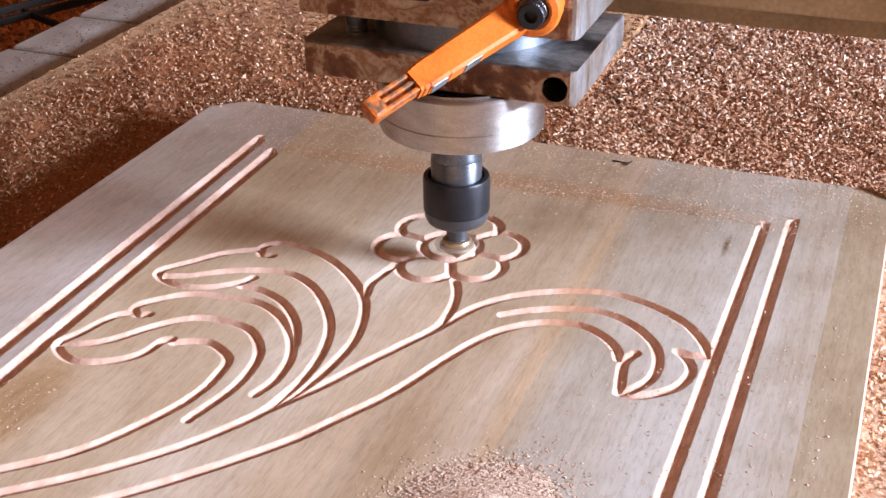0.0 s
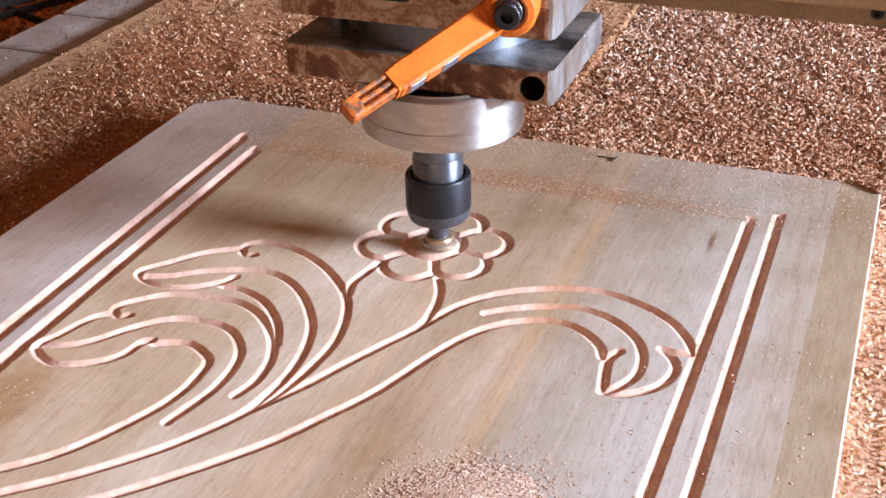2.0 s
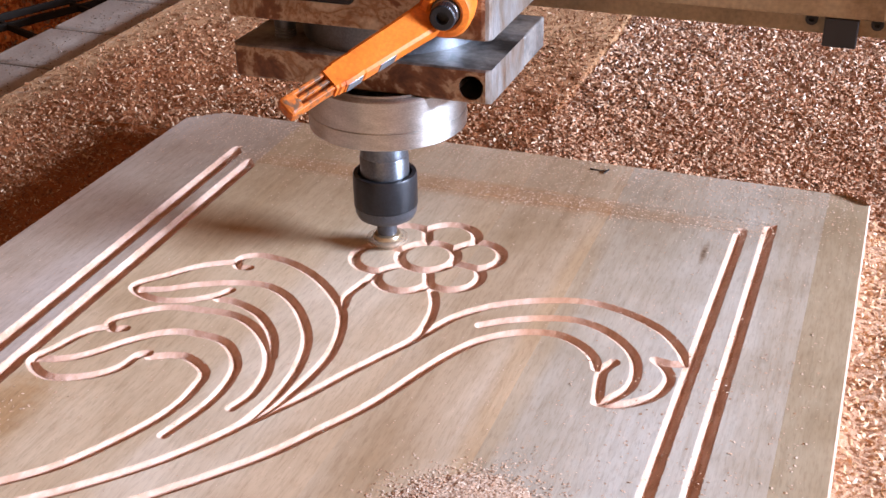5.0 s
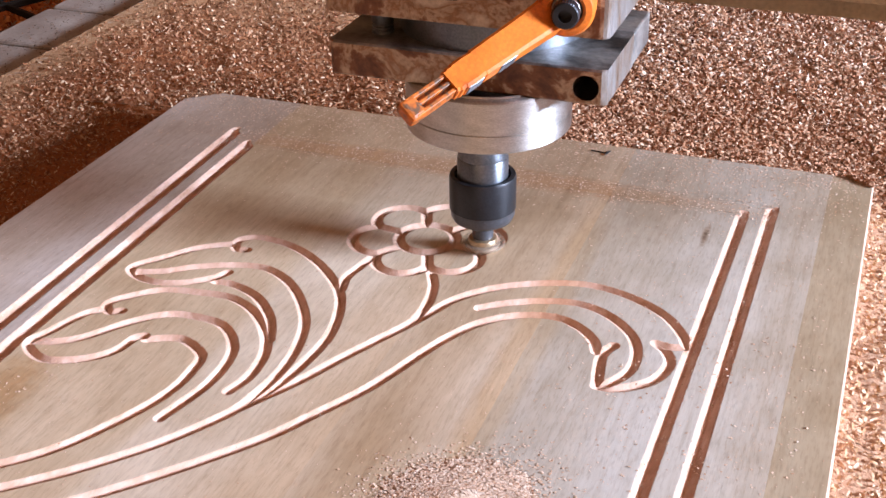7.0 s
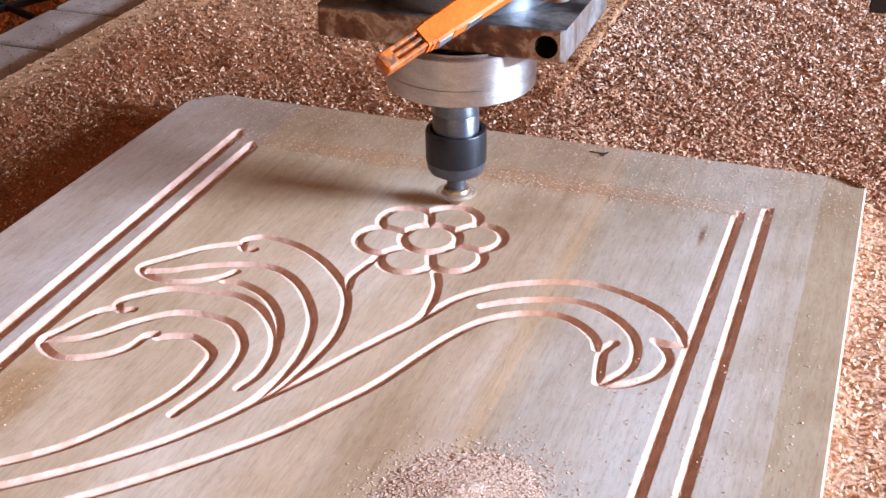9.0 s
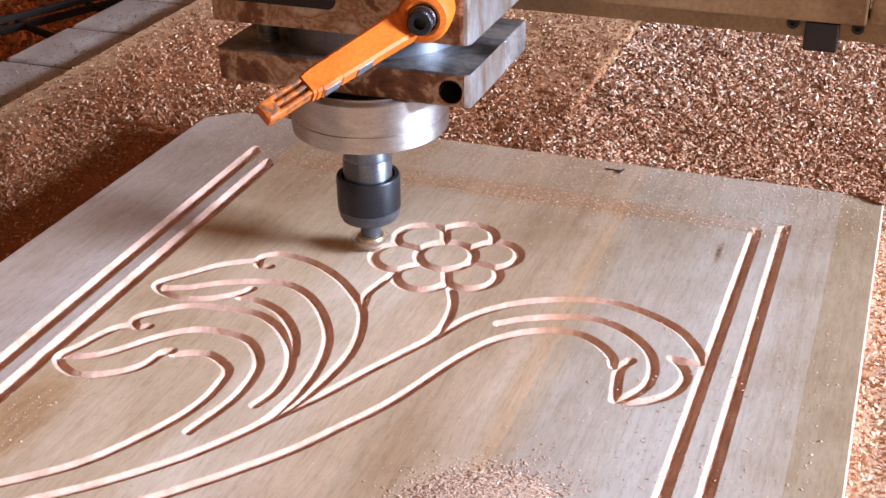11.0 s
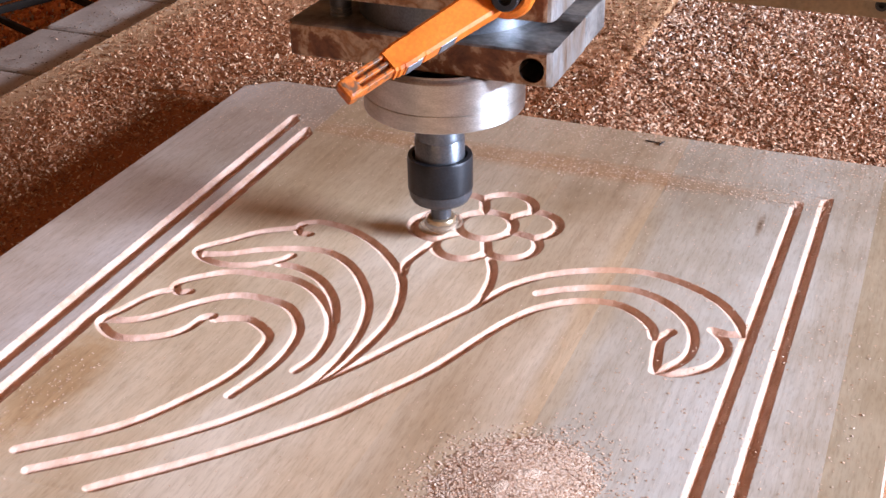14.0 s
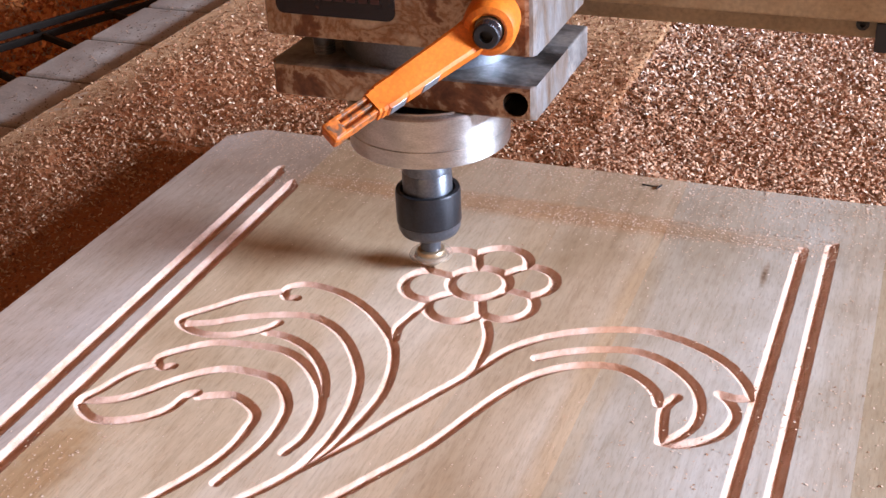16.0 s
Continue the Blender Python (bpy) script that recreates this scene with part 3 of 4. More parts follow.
# ---- chips, shavings and dust ----
def flakes(rng, xy, z, length, width, curl, lift):
    """Small curled slivers lying at random: three cross lines each, joined by two quads."""
    n = len(xy)
    L = length * rng.uniform(0.55, 1.35, n)
    Wd = width * rng.uniform(0.6, 1.4, n)
    C = curl * L * rng.uniform(-0.2, 1.0, n)
    loc = np.zeros((n, 6, 3))
    for k, s in enumerate((-0.5, 0.0, 0.5)):
        for q, o in enumerate((-0.5, 0.5)):
            loc[:, 2 * k + q, 0] = s * L
            loc[:, 2 * k + q, 1] = o * Wd * (1.0 if k == 1 else 0.7)
            loc[:, 2 * k + q, 2] = C * (1 - abs(s) * 2)
    yaw = rng.uniform(0, 2 * np.pi, n)
    pit = rng.normal(0, lift, n)
    rol = rng.normal(0, lift * 1.4, n)
    cy, sy, cp, sp, cr, sr = np.cos(yaw), np.sin(yaw), np.cos(pit), np.sin(pit), np.cos(rol), np.sin(rol)
    R = np.empty((n, 3, 3))
    R[:, 0, 0], R[:, 0, 1], R[:, 0, 2] = cy * cp, cy * sp * sr - sy * cr, cy * sp * cr + sy * sr
    R[:, 1, 0], R[:, 1, 1], R[:, 1, 2] = sy * cp, sy * sp * sr + cy * cr, sy * sp * cr - cy * sr
    R[:, 2, 0], R[:, 2, 1], R[:, 2, 2] = -sp, cp * sr, cp * cr
    v = np.einsum("nij,nkj->nki", R, loc)
    v[:, :, 2] -= v[:, :, 2].min(1, keepdims=True) * 0.75
    v[:, :, :2] += xy[:, None, :]
    v[:, :, 2] += z[:, None]
    base_id = (np.arange(n) * 6)[:, None, None]
    quad = np.array([[0, 2, 3, 1], [2, 4, 5, 3]])
    return v.reshape(-1, 3), (base_id + quad).reshape(-1, 4)


def hump(x, y):
    """Uneven thickness of the settled dust."""
    return 0.0022 * np.sin(x * 41 + 1.3 * np.sin(y * 23)) * np.sin(y * 37 + 0.7) + 0.0011 * np.sin(x * 97 + y * 61) + 0.0007 * np.sin(x * 173 - y * 211)


def dust_height(x, y):
    """Top of the settled dust: thin on the backing sheet, thicker on the bed beyond and against the panel."""
    on_sheet = x < 0.205
    zs = -0.0297 + np.clip((x + 0.300) / 0.05, 0, 1) * 0.0022
    zr = -0.0345 + 0.010 * np.exp(-np.clip(y - 0.062, 0, 9) / 0.07) * (x < 0.62)
    z = np.where(on_sheet, zs, zr)
    side = np.exp(-np.clip(x - 0.478, 0, 9) / 0.12) * np.exp(-np.clip(y - 0.02, 0, 9) / 0.06)
    z = np.where(x > 0.478, np.maximum(z, -0.036 + 0.020 * side), z)
    z = z + 0.004 * np.exp(-np.clip(y - 0.062, 0, 9) / 0.12) * np.clip((x + 0.25) / 0.1, 0, 1) * np.clip((0.50 - x) / 0.08, 0, 1) * (y > 0.06) + np.where(on_sheet, 0.0, 0.0035 * np.exp(-np.clip(x - 0.205, 0, 9) / 0.06))
    rim = np.exp(-np.clip(y - 0.062, 0, 9) / 0.018) * 0.012 * (x > -0.06) * (y > 0.06) * np.clip((0.50 - x) / 0.08, 0, 1)
    return z + hump(x, y) * np.where(on_sheet, 0.45 * np.clip((x + 0.312) / 0.08, 0, 1), 0.5) + rim


def dust_bed(name, x0, x1, y0, y1, step, label, material=M_DUST):
    gx = np.arange(x0, x1 + step / 2, step)
    gy = np.arange(y0, y1 + step / 2, step)
    X, Y = np.meshgrid(gx, gy, indexing="ij")
    Z = dust_height(X, Y) + np.random.default_rng(3).normal(0, 0.0003, X.shape)
    n = len(gy)
    i, j = np.meshgrid(np.arange(len(gx) - 1), np.arange(n - 1), indexing="ij")
    i, j = i.ravel(), j.ravel()
    f = np.stack([i * n + j, (i + 1) * n + j, (i + 1) * n + j + 1, i * n + j + 1], 1)
    return cloud_mesh(name, np.stack([X, Y, Z], -1).reshape(-1, 3), f, material, label, "wood dust")


M_PALE = dust_mat("pale_drifted_sawdust", [(0.3, (0.40, 0.20, 0.10)), (0.5, (0.55, 0.33, 0.20)), (0.7, (0.66, 0.45, 0.31))], 500.0)
M_CHIP_FAR = chip_mat("glossy_pale_chips", [(0.0, (0.46, 0.22, 0.11)), (0.5, (0.66, 0.45, 0.31)), (1.0, (0.80, 0.66, 0.54))], 0.45)
M_CHIP_PALE = chip_mat("cream_wood_chips", [(0.0, (0.52, 0.28, 0.125)), (0.4, (0.66, 0.42, 0.235)), (1.0, (0.82, 0.63, 0.45))])
dust_bed("dust_layer", -0.310, -0.075, -0.75, 0.062, 0.004, "thin brown layer of wood dust on the backing sheet")
dust_bed("dust_layer", -0.310, 0.205, 0.0635, 0.90, 0.004, "brown layer of wood dust behind the panel")
dust_bed("dust_drift", 0.205, 1.25, 0.0635, 1.10, 0.004, "thick brown drift of wood dust on the bed", M_DRIFT)
dust_bed("dust_drift", 0.4795, 1.25, -0.75, 0.0635, 0.004, "thick pale drift of sawdust beside the panel", M_PALE)


def scatter(name, seed, x0, x1, y0, y1, count, length, width, lift, label, material=M_CHIP, keep=None, curl=0.35):
    rng = np.random.default_rng(seed)
    xy = np.stack([rng.uniform(x0, x1, count), rng.uniform(y0, y1, count)], 1)
    if keep is not None:
        xy = xy[rng.uniform(0, 1, count) < keep(xy[:, 0], xy[:, 1])]
    z = dust_height(xy[:, 0], xy[:, 1]) - 0.0002 + rng.exponential(0.0005, len(xy))
    v, f = flakes(rng, xy, z, length, width, curl, lift)
    return cloud_mesh(name, v, f, material, label, "wood chips")


def patchy(x, y):
    return np.clip(0.62 + 0.5 * np.sin(x * 19 + 2 * np.sin(y * 11)) * np.sin(y * 17 + x * 7), 0.12, 1)


def bare_spot(x, y):
    """How thick the chips lie on the bed: thin on the far dark patch beside the sheet."""
    return 1 - 0.55 * np.clip(1.2 - np.hypot((x - 0.235) / 0.155, (y - 0.42) / 0.30), 0, 1)


scatter("wood_chips", 11, -0.310, -0.076, -0.6, 0.064, 40000, 0.0030, 0.0013, 0.45, "brown wood chips strewn over the backing sheet", M_CHIP_BROWN, keep=lambda x, y: np.clip((x + 0.31) / 0.07, 0.12, 1) * np.clip((-0.095 - x) / 0.06, 0.10, 1) * (0.5 + 0.5 * patchy(x, y)))
scatter("wood_chips", 12, -0.310, 0.205, 0.064, 0.80, 62000, 0.0034, 0.0015, 0.5, "brown wood chips heaped behind the panel", M_CHIP_BROWN, keep=lambda x, y: np.clip((x + 0.31) / 0.08, 0.12, 1) * (0.45 + 0.5 * patchy(x, y)) * np.clip(1.25 - 1.9 * y, 0.3, 1))
scatter("wood_chips", 13, 0.205, 0.92, 0.064, 0.66, 165000, 0.0040, 0.0016, 0.34, "thick carpet of curled wood chips on the bed", keep=bare_spot, curl=0.42)
scatter("wood_chips", 15, 0.207, 0.92, 0.20, 0.66, 34000, 0.0050, 0.0017, 0.5, "long pale chips on the far part of the bed", M_CHIP_FAR, keep=lambda x, y: np.clip((y - 0.20) / 0.2, 0, 1), curl=0.45)
scatter("wood_chips", 14, 0.4805, 0.85, -0.6, 0.064, 30000, 0.0034, 0.0014, 0.5, "pale wood chips lying along the panel edge", M_CHIP_PALE)


def crumbs_on_panel(name, seed, xy, length, width, label, z=None):
    rng = np.random.default_rng(seed)
    zz = np.full(len(xy), 0.0001) if z is None else z
    v, f = flakes(rng, xy, zz, length, width, 0.16, 0.09)
    return cloud_mesh(name, v, f, M_CRUMB, label, "wood dust")


rng0 = np.random.default_rng(21)
xy = np.stack([rng0.uniform(-0.07, 0.476, 3200), rng0.uniform(-0.55, 0.06, 3200)], 1)
crumbs_on_panel("wood_crumbs", 22, xy, 0.0008, 0.0006, "fine pale crumbs scattered over the carved panel")
xy = np.stack([rng0.uniform(-0.07, 0.476, 4200), 0.060 - rng0.exponential(0.032, 4200)], 1)
crumbs_on_panel("wood_crumbs", 23, xy, 0.0014, 0.0008, "pale crumbs along the far edge of the panel")

rng3 = np.random.default_rng(27)
xy = np.stack([rng3.uniform(0.33, 0.465, 420), rng3.uniform(-0.42, -0.13, 420)], 1)
crumbs_on_panel("wood_crumbs", 30, xy, 0.0013, 0.0009, "pale crumbs strewn beside the sawdust heap")
xy = np.stack([rng3.normal(0.050, 0.012, 160), rng3.normal(-0.375, 0.035, 160)], 1)
crumbs_on_panel("wood_crumbs", 31, xy, 0.0011, 0.0008, "crumbs lying in the brown smear")
for cx0, cx1 in ((0.3985, 0.3930), (0.4165, 0.4135)):
    yy = rng3.uniform(-0.45, -0.02, 170)
    xy = np.stack([cx0 + (cx1 - cx0) * (-yy / 0.64) + rng3.normal(0.0006, 0.0011, 170), yy], 1)
    crumbs_on_panel("wood_crumbs", 28, xy, 0.0013, 0.0009, "pale crumbs fallen into the straight groove", -0.0025 + 0.65 * np.abs(xy[:, 0] - cx0 - (cx1 - cx0) * (-yy / 0.64)))
xy = np.stack([rng3.uniform(0.0, 0.42, 1700), rng3.normal(-0.013, 0.011, 1700)], 1)
crumbs_on_panel("wood_crumbs", 29, xy, 0.0014, 0.0008, "crumbs and frayed fibres along the far carved lines")

# fibres left in the petals
for px, py in ((0.1625, -0.1373), (0.1700, -0.0900), (0.2560, -0.1060)):
    xy = np.stack([rng3.normal(px, 0.0024, 46), rng3.normal(py, 0.0045, 46)], 1)
    crumbs_on_panel("wood_crumbs", 32, xy, 0.0016, 0.0007, "frayed fibres left in a carved petal", np.full(46, -0.0016))

for seed, cx, sx in ((41, 0.4785, -1), (42, -0.0725, 1)):
    rngc = np.random.default_rng(seed)
    a, b = rngc.uniform(0, 1, 2600), rngc.uniform(0, 1, 2600)
    near = a + b < 1
    xy = np.stack([cx + sx * a[near] * (0.020 if sx < 0 else 0.026), 0.0625 - b[near] * (0.013 if sx < 0 else 0.022)], 1)
    v, f = flakes(rngc, xy, rngc.uniform(0.0, 0.0012, len(xy)), 0.0030, 0.0013, 0.35, 0.4)
    cloud_mesh("wood_chips", v, f, M_CHIP if sx < 0 else M_CHIP_BROWN, "wood chips spilling over the panel corner", "wood chips")

# a small heap near the lower part of the panel
g = np.linspace(-1, 1, 40)
GX, GY = np.meshgrid(g, g, indexing="ij")
HX, HY = 0.314 + GX * 0.044, -0.362 + GY * 0.044 + GX * 0.01
rr = np.sqrt(GX ** 2 + GY ** 2)
HZ = 0.0045 * np.clip(1 - rr, 0, 1) ** 1.3 * (1 + 0.35 * np.sin(GX * 9 + 2 * GY) * np.sin(GY * 11)) - 0.0003
i, j = np.meshgrid(np.arange(39), np.arange(39), indexing="ij")
i, j = i.ravel(), j.ravel()
M_HEAP = dust_mat("pale_sawdust", [(0.3, (0.60, 0.43, 0.31)), (0.5, (0.70, 0.53, 0.40)), (0.7, (0.78, 0.62, 0.49))], 600.0)
cloud_mesh("sawdust_heap", np.stack([HX, HY, HZ], -1).reshape(-1, 3), np.stack([i * 40 + j, (i + 1) * 40 + j, (i + 1) * 40 + j + 1, i * 40 + j + 1], 1), M_HEAP, "low pale heap of sawdust on the panel", "sawdust")
u = rng0.normal(0, 0.42, (8000, 2))
xy = np.stack([0.314 + u[:, 0] * 0.044, -0.362 + u[:, 1] * 0.044 + u[:, 0] * 0.01], 1)
r2 = np.sqrt((u ** 2).sum(1))
crumbs_on_panel("wood_crumbs", 24, xy, 0.0013, 0.0009, "pale crumbs on the sawdust heap", 0.0045 * np.clip(1 - r2, 0, 1) ** 1.3 + 0.0001)

# shavings fallen on the frame beside the bed
rng1 = np.random.default_rng(31)
n = 34000
xy = np.stack([rng1.uniform(-1.3, -0.41, n), rng1.uniform(-0.3, 1.3, n)], 1)
v, f = flakes(rng1, xy, np.full(n, -0.250) + rng1.uniform(0, 0.05, n), 0.012, 0.0050, 0.6, 0.7)
cloud_mesh("fallen_shavings", v, f, M_CURL, "orange wood shavings fallen on the tray", "wood shavings")
n = 3000
xy = np.stack([rng1.uniform(-0.60, -0.475, n), rng1.uniform(-0.3, 1.25, n)], 1)
v, f = flakes(rng1, xy, np.full(n, -0.215) + rng1.uniform(0, 0.03, n), 0.012, 0.006, 0.5, 0.6)
cloud_mesh("fallen_shavings", v, f, M_CURL, "orange wood shavings heaped under the grating", "wood shavings")
# dark specks on the slats
n = 1400
xy = np.stack([rng1.uniform(-0.40, -0.306, n), rng1.uniform(-0.1, 0.75, n)], 1)
v, f = flakes(rng1, xy, np.full(n, -0.0419), 0.0022, 0.0011, 0.3, 0.3)
M_SPECK = chip_mat("dark_specks", [(0.0, (0.05, 0.03, 0.02)), (0.7, (0.14, 0.08, 0.05)), (1.0, (0.4, 0.25, 0.15))])
cloud_mesh("specks", v, f, M_SPECK, "dark specks and crumbs on the grey slats", "dirt")


# a dark splinter lying at the far edge, and a knot in the wood
bm = bmesh.new()
for a, b, r in (((0.276, 0.0475), (0.2885, 0.0465), 0.0006), ((0.2885, 0.0465), (0.2900, 0.0500), 0.0009), ((0.2885, 0.0465), (0.2875, 0.0425), 0.0007)):
    d = Vector((b[0] - a[0], b[1] - a[1], 0))
    m = Matrix.Translation(((a[0] + b[0]) / 2, (a[1] + b[1]) / 2, r)) @ d.to_track_quat("Z", "Y").to_matrix().to_4x4()
    bmesh.ops.create_cone(bm, cap_ends=True, segments=6, radius1=r, radius2=r * 0.6, depth=d.length, matrix=m)
tagged(part("splinter", bm, M_BLACK), "thin dark splinter on the far edge of the panel", "splinter")


# ---- the router head ----
head = tagged(new("router_head"), "rusty steel router head with an orange clamp lever, cutting the panel", "router spindle")
turned("cutter", [(0, 0.0), (0.0068, 0.0080), (0.0080, 0.0104), (0.0086, 0.0112)], M_BRASS, head, "golden V cutter")
turned("cutter_collar", [(0.0086, 0.0112), (0.0094, 0.0120), (0.0095, 0.0136), (0.0088, 0.0148), (0.0074, 0.0154), (0, 0.0154)], M_BRASS, head, "brassy cutter collar")
turned("cutter_wing", [(0.0012, 0.0008), (0.0095, 0.0078), (0.0112, 0.0098), (0.0108, 0.0114), (0.0092, 0.0121)], M_WINGS, head, "cutter wings blurred by their spin")
turned("cutter_rim", [(0.0100, 0.0072), (0.0142, 0.0100), (0.0146, 0.0110), (0.0138, 0.0122), (0.0100, 0.0126)], M_WINGS_RIM, head, "faint rim of the spinning wings")
turned("shank", [(0.0066, 0.0140), (0.0068, 0.0205), (0.0072, 0.0285)], M_NUT2, head, "dark steel cutter shank")
turned("collet_nut", [(0.0070, 0.0262), (0.0140, 0.0262), (0.0188, 0.0292), (0.0203, 0.0325), (0.0206, 0.0368)], M_NUT2, head, "worn chamfer of the collet nut")
turned("nut_body", [(0.0206, 0.0368), (0.0211, 0.0374), (0.0211, 0.0585), (0.0205, 0.0600), (0.0178, 0.0600), (0.0172, 0.0560), (0.0150, 0.0556)], M_NUT, head, "black oxide collet nut")
turned("spindle_nose", [(0.0160, 0.0545), (0.0160, 0.0715), (0.0153, 0.0725), (0.0156, 0.0740), (0.0150, 0.0760), (0.0148, 0.1005)], M_NOSE, head, "dark steel spindle nose")
turned("lower_flange", [(0.0148, 0.0952), (0.0488, 0.0952), (0.0502, 0.0964), (0.0502, 0.1062), (0.0496, 0.1067)], M_STEEL, head, "bright turned steel flange", pose(0.0035, 0.001, 0), 96)
turned("upper_flange", [(0.0496, 0.1067), (0.0502, 0.1073), (0.0502, 0.1262), (0.0492, 0.1272), (0.0440, 0.1273), (0.0440, 0.1285)], M_STEEL, head, "bright turned steel flange", pose(0.0035, 0.001, 0), 96)


# the clamp and slide sit a little forward of the spindle axis
RIG = Matrix.Translation((0.0074, -0.01935, 0.01158)) @ Matrix.Scale(0.97, 4)


def plate_with_hole(x0, x1, y0, y1, z0, z1, hx, hz, hr, depth, bev):
    """Flat bar with a blind hole in its front face."""
    bm = bmesh.new()
    n = 32
    ring = [(hx + hr * math.cos(2 * math.pi * k / n), hz + hr * math.sin(2 * math.pi * k / n)) for k in range(n)]
    # front face, divided round the hole
    fr = [bm.verts.new((x, y0, z)) for x, z in ring]
    bk = [bm.verts.new((x, y0 + depth, z)) for x, z in ring]
    for k in range(n):
        bm.faces.new((fr[k], fr[(k + 1) % n], bk[(k + 1) % n], bk[k]))
    bm.faces.new(bk)
    c = [bm.verts.new(p) for p in ((x1 - bev, y0, z1 - bev * 0.4), (x0 + bev, y0, z1 - bev * 0.4), (x0 + bev, y0, z0 + bev * 0.4), (x1 - bev, y0, z0 + bev * 0.4))]
    q = n // 4
    for s in range(4):
        a = q * s + q // 2
        fan = [fr[(a + k) % n] for k in range(q + 1)]
        nxt = c[(s + 1) % 4]
        bm.faces.new(fan + [nxt])
    for s in range(4):
        a = (q * s + q // 2) % n
        bm.faces.new((c[s], fr[a], c[(s + 1) % 4]))
    o = [bm.verts.new(p) for p in ((x1, y0 + bev, z1 - bev * 0.4), (x0, y0 + bev, z1 - bev * 0.4), (x0, y0 + bev, z0 + bev * 0.4), (x1, y0 + bev, z0 + bev * 0.4))]
    bm.faces.new((c[0], c[3], o[3], o[0]))
    bm.faces.new((c[2], c[1], o[1], o[2]))
    t0, t1 = bm.verts.new((x1 - bev, y0 + bev * 0.4, z1)), bm.verts.new((x0 + bev, y0 + bev * 0.4, z1))
    t2, t3 = bm.verts.new((x0, y0 + bev, z1)), bm.verts.new((x1, y0 + bev, z1))
    t4, t5 = bm.verts.new((x0, y1, z1)), bm.verts.new((x1, y1, z1))
    b0, b1 = bm.verts.new((x1 - bev, y0 + bev * 0.4, z0)), bm.verts.new((x0 + bev, y0 + bev * 0.4, z0))
    b2, b3 = bm.verts.new((x0, y0 + bev, z0)), bm.verts.new((x1, y0 + bev, z0))
    b4, b5 = bm.verts.new((x0, y1, z0)), bm.verts.new((x1, y1, z0))
    top = bm.faces.new((t0, t3, t5, t4, t2, t1))
    bm.faces.new((b0, b1, b2, b4, b5, b3))
    bm.faces.new((c[1], c[0], t0, t1))
    bm.faces.new((c[3], c[2], b1, b0))
    bm.faces.new((c[0], o[0], t3, t0))
    bm.faces.new((c[1], t1, t2, o[1]))
    bm.faces.new((c[3], b0, b3, o[3]))
    bm.faces.new((c[2], o[2], b2, b1))
    right = bm.faces.new((o[0], o[3], b3, b5, t5, t3))
    bm.faces.new((o[1], t2, t4, b4, b2, o[2]))
    bm.faces.new((t4, t5, b5, b4))
    bmesh.ops.recalc_face_normals(bm, faces=bm.faces[:])
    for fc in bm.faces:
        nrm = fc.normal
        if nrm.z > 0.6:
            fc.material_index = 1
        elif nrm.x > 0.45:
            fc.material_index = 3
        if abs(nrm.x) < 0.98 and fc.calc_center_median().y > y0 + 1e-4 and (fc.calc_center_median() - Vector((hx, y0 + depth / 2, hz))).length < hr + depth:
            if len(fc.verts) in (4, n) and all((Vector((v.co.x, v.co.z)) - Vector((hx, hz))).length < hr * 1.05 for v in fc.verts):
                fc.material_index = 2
    return bm


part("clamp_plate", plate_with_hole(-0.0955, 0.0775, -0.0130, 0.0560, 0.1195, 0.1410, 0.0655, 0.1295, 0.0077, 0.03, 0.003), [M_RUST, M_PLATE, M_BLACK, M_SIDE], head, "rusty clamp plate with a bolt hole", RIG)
part("clamp_rear", box(-0.0955, 0.0775, 0.0572, 0.1020, 0.1195, 0.1405, 0.0012), [M_PLATE], head, "grey rear half of the clamp plate", RIG)
turned("clamp_neck", [(0.060, 0.1400), (0.060, 0.1600)], M_NOSE, head, "dark cylindrical spindle body", n=80, at=RIG @ pose(-0.010, 0.052, 0))
turned("stud", [(0.0070, 0.1410), (0.0070, 0.1425), (0.0064, 0.1432), (0.0070, 0.1440), (0.0064, 0.1450), (0.0070, 0.1460), (0.0064, 0.1470), (0.0070, 0.1480), (0.0066, 0.1600)], M_NOSE, head, "dark threaded stud", at=RIG @ pose(-0.070, 0.012, 0), n=24)


def slide_block():
    """Heavy block above the clamp, its front vertical edges rounded."""
    x0, x1, y0, y1, z0, z1 = -0.098, 0.0775, -0.0120, 0.0900, 0.1585, 0.48
    bm = box(x0, x1, y0, y1, z0, z1)
    vert = [e for e in bm.edges if abs(e.verts[0].co.z - e.verts[1].co.z) > 0.05 and e.verts[0].co.y < 0]
    bmesh.ops.bevel(bm, geom=vert, offset=0.006, segments=4, profile=0.5, affect='EDGES')
    low = [e for e in bm.edges if e.verts[0].co.z < z0 + 1e-5 and e.verts[1].co.z < z0 + 1e-5]
    bmesh.ops.bevel(bm, geom=low, offset=0.0012, segments=2, profile=0.5, affect='EDGES')
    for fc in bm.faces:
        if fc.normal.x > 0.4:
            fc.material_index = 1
    return bm


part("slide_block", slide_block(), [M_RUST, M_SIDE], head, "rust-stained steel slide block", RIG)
bm = box(-0.087, -0.0085, -0.0136, -0.0110, 0.1735, 0.30, 0.0)
bmesh.ops.bevel(bm, geom=[e for e in bm.edges if abs(e.verts[0].co.y - e.verts[1].co.y) > 0.001], offset=0.005, segments=4, profile=0.5, affect='EDGES')
dark_panel = part("dark_panel", bm, M_SCREEN, head, "dark rounded name panel on the block", RIG)

# worn lettering on the panel, as plain bars
M_LETTER = plain("faded_red_paint", (0.040, 0.010, 0.009), 0.5)
for k in range(7):
    part("letter_bar", box(-0.070 + k * 0.0078, -0.0645 + k * 0.0078, -0.0141, -0.0135, 0.1835, 0.1905), M_LETTER, dark_panel, "faded red lettering")

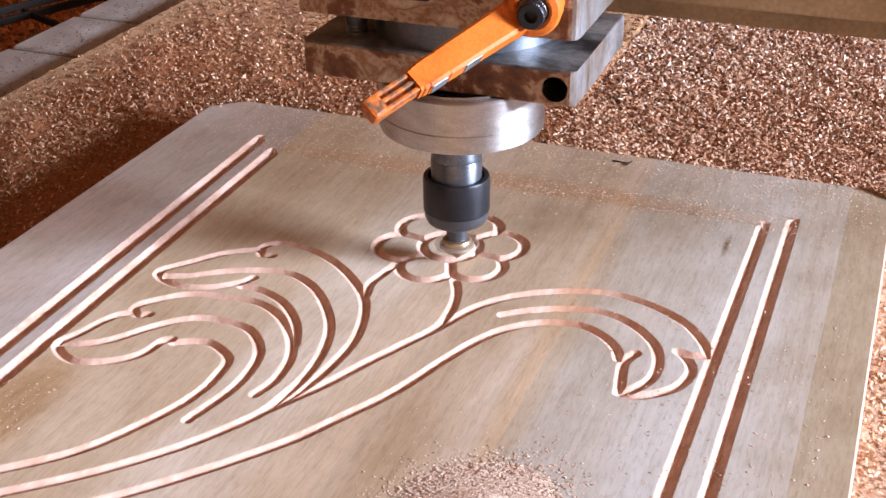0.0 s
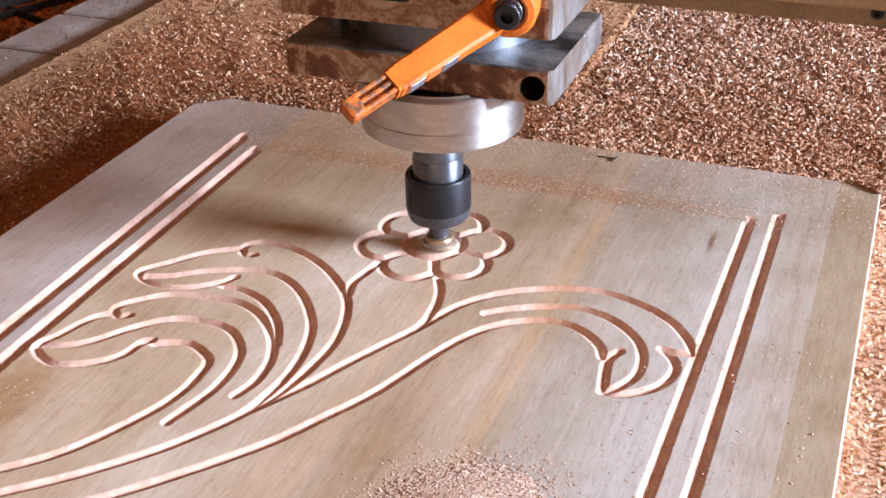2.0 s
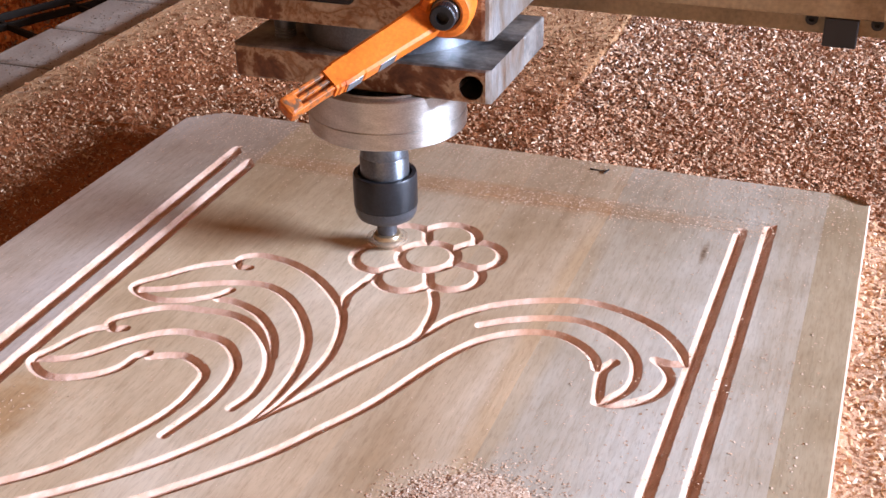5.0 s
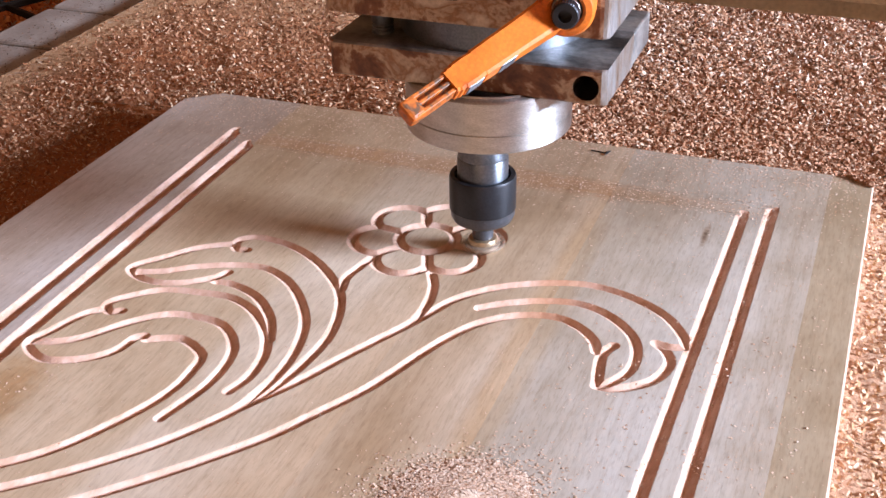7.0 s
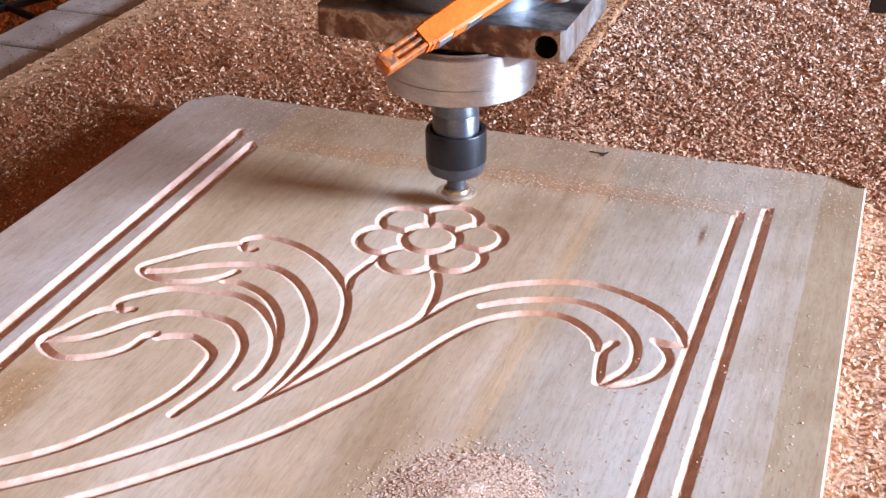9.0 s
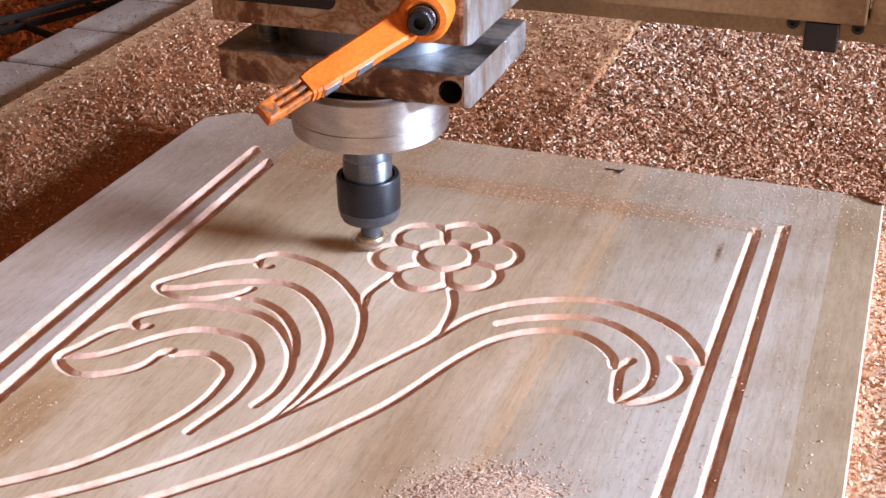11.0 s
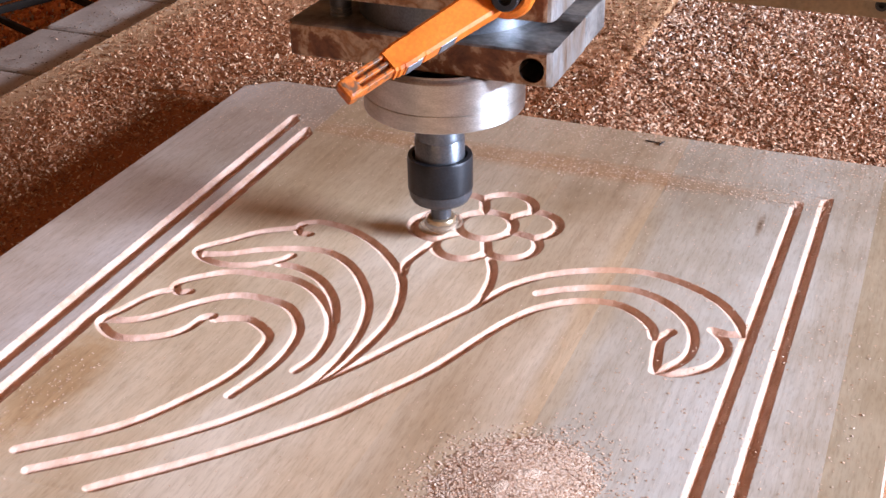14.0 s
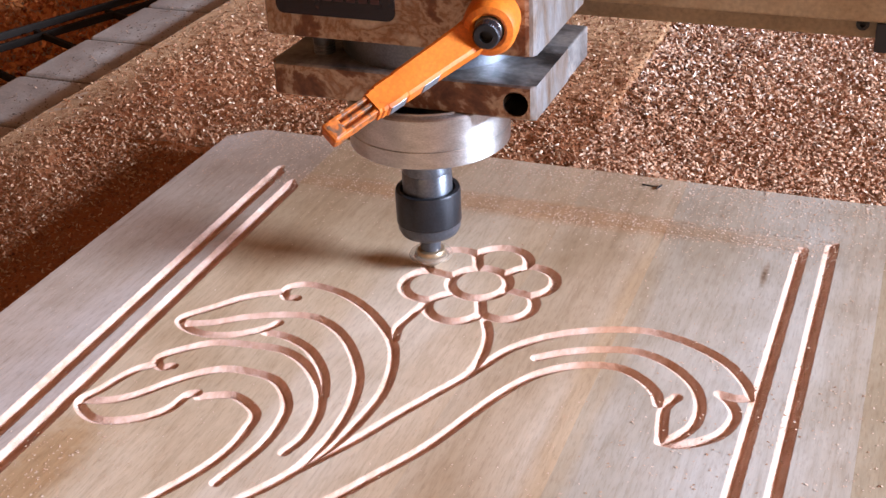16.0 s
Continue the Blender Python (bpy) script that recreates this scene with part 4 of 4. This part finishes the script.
# clamp lever: hub, tapering arm, grooved grip
PIVOT = Vector((0.0573, -0.0285, 0.1837))
TIP = Vector((0.0030, -0.1310, 0.1520))
along = (TIP - PIVOT).normalized()
span = (TIP - PIVOT).length
across = along.cross(Vector((0, -1, 0.35)).normalized()).normalized()
face = across.cross(along).normalized()


def lever_frame():
    m = Matrix((along, across, face)).transposed().to_4x4()
    m.translation = PIVOT
    return m


def lever_arm():
    """Arm in its own frame: x along the arm, y across, z towards the viewer."""
    prof = [(0.008, 0.0104), (0.022, 0.0093), (0.040, 0.0087), (0.060, 0.0083), (0.070, 0.0081), (0.0708, 0.0076), (0.076, 0.0080), (0.084, 0.0078), (0.0845, 0.0072), (0.0875, 0.0074), (0.0885, 0.0066), (0.0905, 0.0068)]
    bm = bmesh.new()
    rings = []
    for x, hw in prof:
        rings.append([bm.verts.new((x, s * hw, z)) for s, z in ((-1, -0.005), (-1, 0.0035), (-0.8, 0.005), (0.8, 0.005), (1, 0.0035), (1, -0.005))])
    for a, b in zip(rings, rings[1:]):
        for k in range(6):
            bm.faces.new((a[k], a[(k + 1) % 6], b[(k + 1) % 6], b[k]))
    bm.faces.new(rings[0][::-1])
    bm.faces.new(rings[-1])
    bmesh.ops.recalc_face_normals(bm, faces=bm.faces[:])
    return bm


lever_at = RIG @ lever_frame()
lever = part("clamp_lever", lever_arm(), M_ORANGE, head, "orange enamelled clamp lever", lever_at)
part("grip", box(0.0900, span, -0.0058, 0.0058, -0.0045, 0.0008, 0.0010), M_ORANGE_WORN, lever, "worn orange lever grip")
for s in (-0.0045, 0.0, 0.0045):
    part("rib", box(0.0895, span - 0.003, s - 0.0012, s + 0.0012, 0.0004, 0.0040, 0.0006), M_ORANGE_WORN, lever)
part("grip_end", box(span - 0.0095, span + 0.0005, -0.0062, 0.0062, -0.0050, 0.0042, 0.0020), M_ORANGE_WORN, lever, "worn orange lever end")
part("paint_loss", box(0.048, 0.060, -0.0088, -0.0078, -0.0052, 0.0030, 0.0004), M_NOSE, lever, "bare metal where the paint has chipped")
part("paint_loss", box(0.072, 0.083, -0.0083, -0.0073, -0.0052, 0.0026, 0.0004), M_NOSE, lever, "bare metal where the paint has chipped")
hub_at = RIG @ pose(*PIVOT, 90, 0, 12)
hub = smooth_by_angle(part("lever_hub", lathe([(0.0088, 0.0135), (0.0105, 0.0150), (0.0138, 0.0140), (0.0154, 0.0110), (0.0158, 0.0), (0.0155, -0.010), (0.0115, -0.013), (0.0115, -0.016)], 48), M_ORANGE, head, "orange enamelled lever hub", hub_at))
turned("hub_recess", [(0.0088, 0.0135), (0.0088, 0.0060), (0, 0.0060)], M_BLACK, hub, "dark recess round the bolt", n=40)
turned("washer", [(0.0078, 0.0060), (0.0082, 0.0100), (0.0076, 0.0150), (0.0068, 0.0155)], M_STEEL, hub, "bright washer", n=40)
bm = lathe([(0.0076, 0.0100), (0.0076, 0.0225), (0.0066, 0.0235), (0.0036, 0.0235), (0.0034, 0.0180), (0, 0.0180)], 64)
for v in bm.verts:
    # knurled rim
    if math.hypot(v.co.x, v.co.y) > 0.0072 and round(math.atan2(v.co.y, v.co.x) / (2 * math.pi / 64)) % 2:
        v.co.x, v.co.y = v.co.x * 0.955, v.co.y * 0.955
part("bolt_head", bm, M_NUT, hub, "black knurled socket bolt head")
turned("bolt_sleeve", [(0.0115, -0.013), (0.0115, -0.022)], M_STEEL, hub, "bright steel sleeve", n=40)


# ---- gantry beam behind the head ----
gantry = tagged(new("gantry_beam"), "tan painted gantry beam with a black stop block", "gantry")
part("front_face", box(-0.75, 0.4565, 0.1600, 0.2100, 0.1470, 0.34, 0.0015), M_BEAM, gantry, "tan painted beam face")
part("end_face", box(0.4580, 0.70, 0.1640, 0.2100, 0.1470, 0.34, 0.0015), M_BEAM, gantry, "tan painted beam end")
part("lower_plate", box(-0.75, 0.70, 0.1760, 0.1960, 0.1310, 0.1490, 0.001), M_OLIVE, gantry, "dirty olive lower plate")
part("stop_block", box(0.4180, 0.4400, 0.1600, 0.1760, 0.1270, 0.1465, 0.0010), M_BLACK, gantry, "black stop block under the beam")
for bx in (0.409, 0.4515):
    turned("bolt", [(0.0042, 0.0), (0.0042, 0.004), (0.0020, 0.0042), (0.0020, 0.001), (0, 0.001)], M_BLACK, gantry, "black bolt", at=pose(bx, 0.1760, 0.1415, 90), n=20)


# ---- movement ----
# seconds, place of the cutter's point
CUT = [
    (0, 0.2200, -0.1382, 0.0020), (0.5, 0.2215, -0.1428, -0.0004), (1, 0.2219, -0.1448, -0.0054), (1.5, 0.2181, -0.1375, -0.0070), (2, 0.2138, -0.1240, -0.0056),
    (2.5, 0.2136, -0.1223, -0.0013), (3, 0.2156, -0.1273, -0.0052), (3.5, 0.2225, -0.1247, -0.0054), (4, 0.2130, -0.0979, -0.0041), (4.2, 0.2000, -0.0936, -0.004),
    (4.8, 0.1790, -0.1080, -0.004), (5.3, 0.1780, -0.1320, -0.004), (5.8, 0.1990, -0.1520, -0.005), (6.3, 0.2256, -0.1538, -0.005),
    (6.5, 0.2344, -0.1493, -0.0063), (7, 0.2483, -0.1238, -0.0049), (7.5, 0.2514, -0.1104, -0.0038), (8, 0.2355, -0.0826, -0.0037), (8.5, 0.2271, -0.0834, -0.0029),
    (9, 0.2077, -0.0659, -0.0024), (9.2, 0.1975, -0.0746, -0.003), (9.9, 0.1800, -0.0930, -0.003), (10.6, 0.1620, -0.1150, -0.003), (11.2, 0.1570, -0.1340, -0.004),
    (11.5, 0.1636, -0.1406, -0.0040), (12, 0.1859, -0.1479, -0.0042), (12.5, 0.2177, -0.1602, -0.0055), (13, 0.2235, -0.1498, -0.0035), (13.1, 0.2188, -0.1361, -0.003),
    (13.2, 0.1748, -0.1190, -0.001), (13.5, 0.1836, -0.1361, 0.0010), (14, 0.1861, -0.1433, -0.0007), (14.5, 0.1881, -0.1490, -0.0043), (15, 0.1972, -0.1359, -0.0039),
    (15.1, 0.1997, -0.1369, -0.0038), (15.2, 0.1678, -0.0999, 0.0000), (15.5, 0.1696, -0.1048, 0.0002), (16, 0.1708, -0.1085, -0.0018),
]


def motions():
    walk(head, [(t, pose(x, y, z)) for t, x, y, z in CUT])
    walk(gantry, [(t, pose(x - 0.1652, y, -0.012)) for t, x, y, z in CUT])


motions()
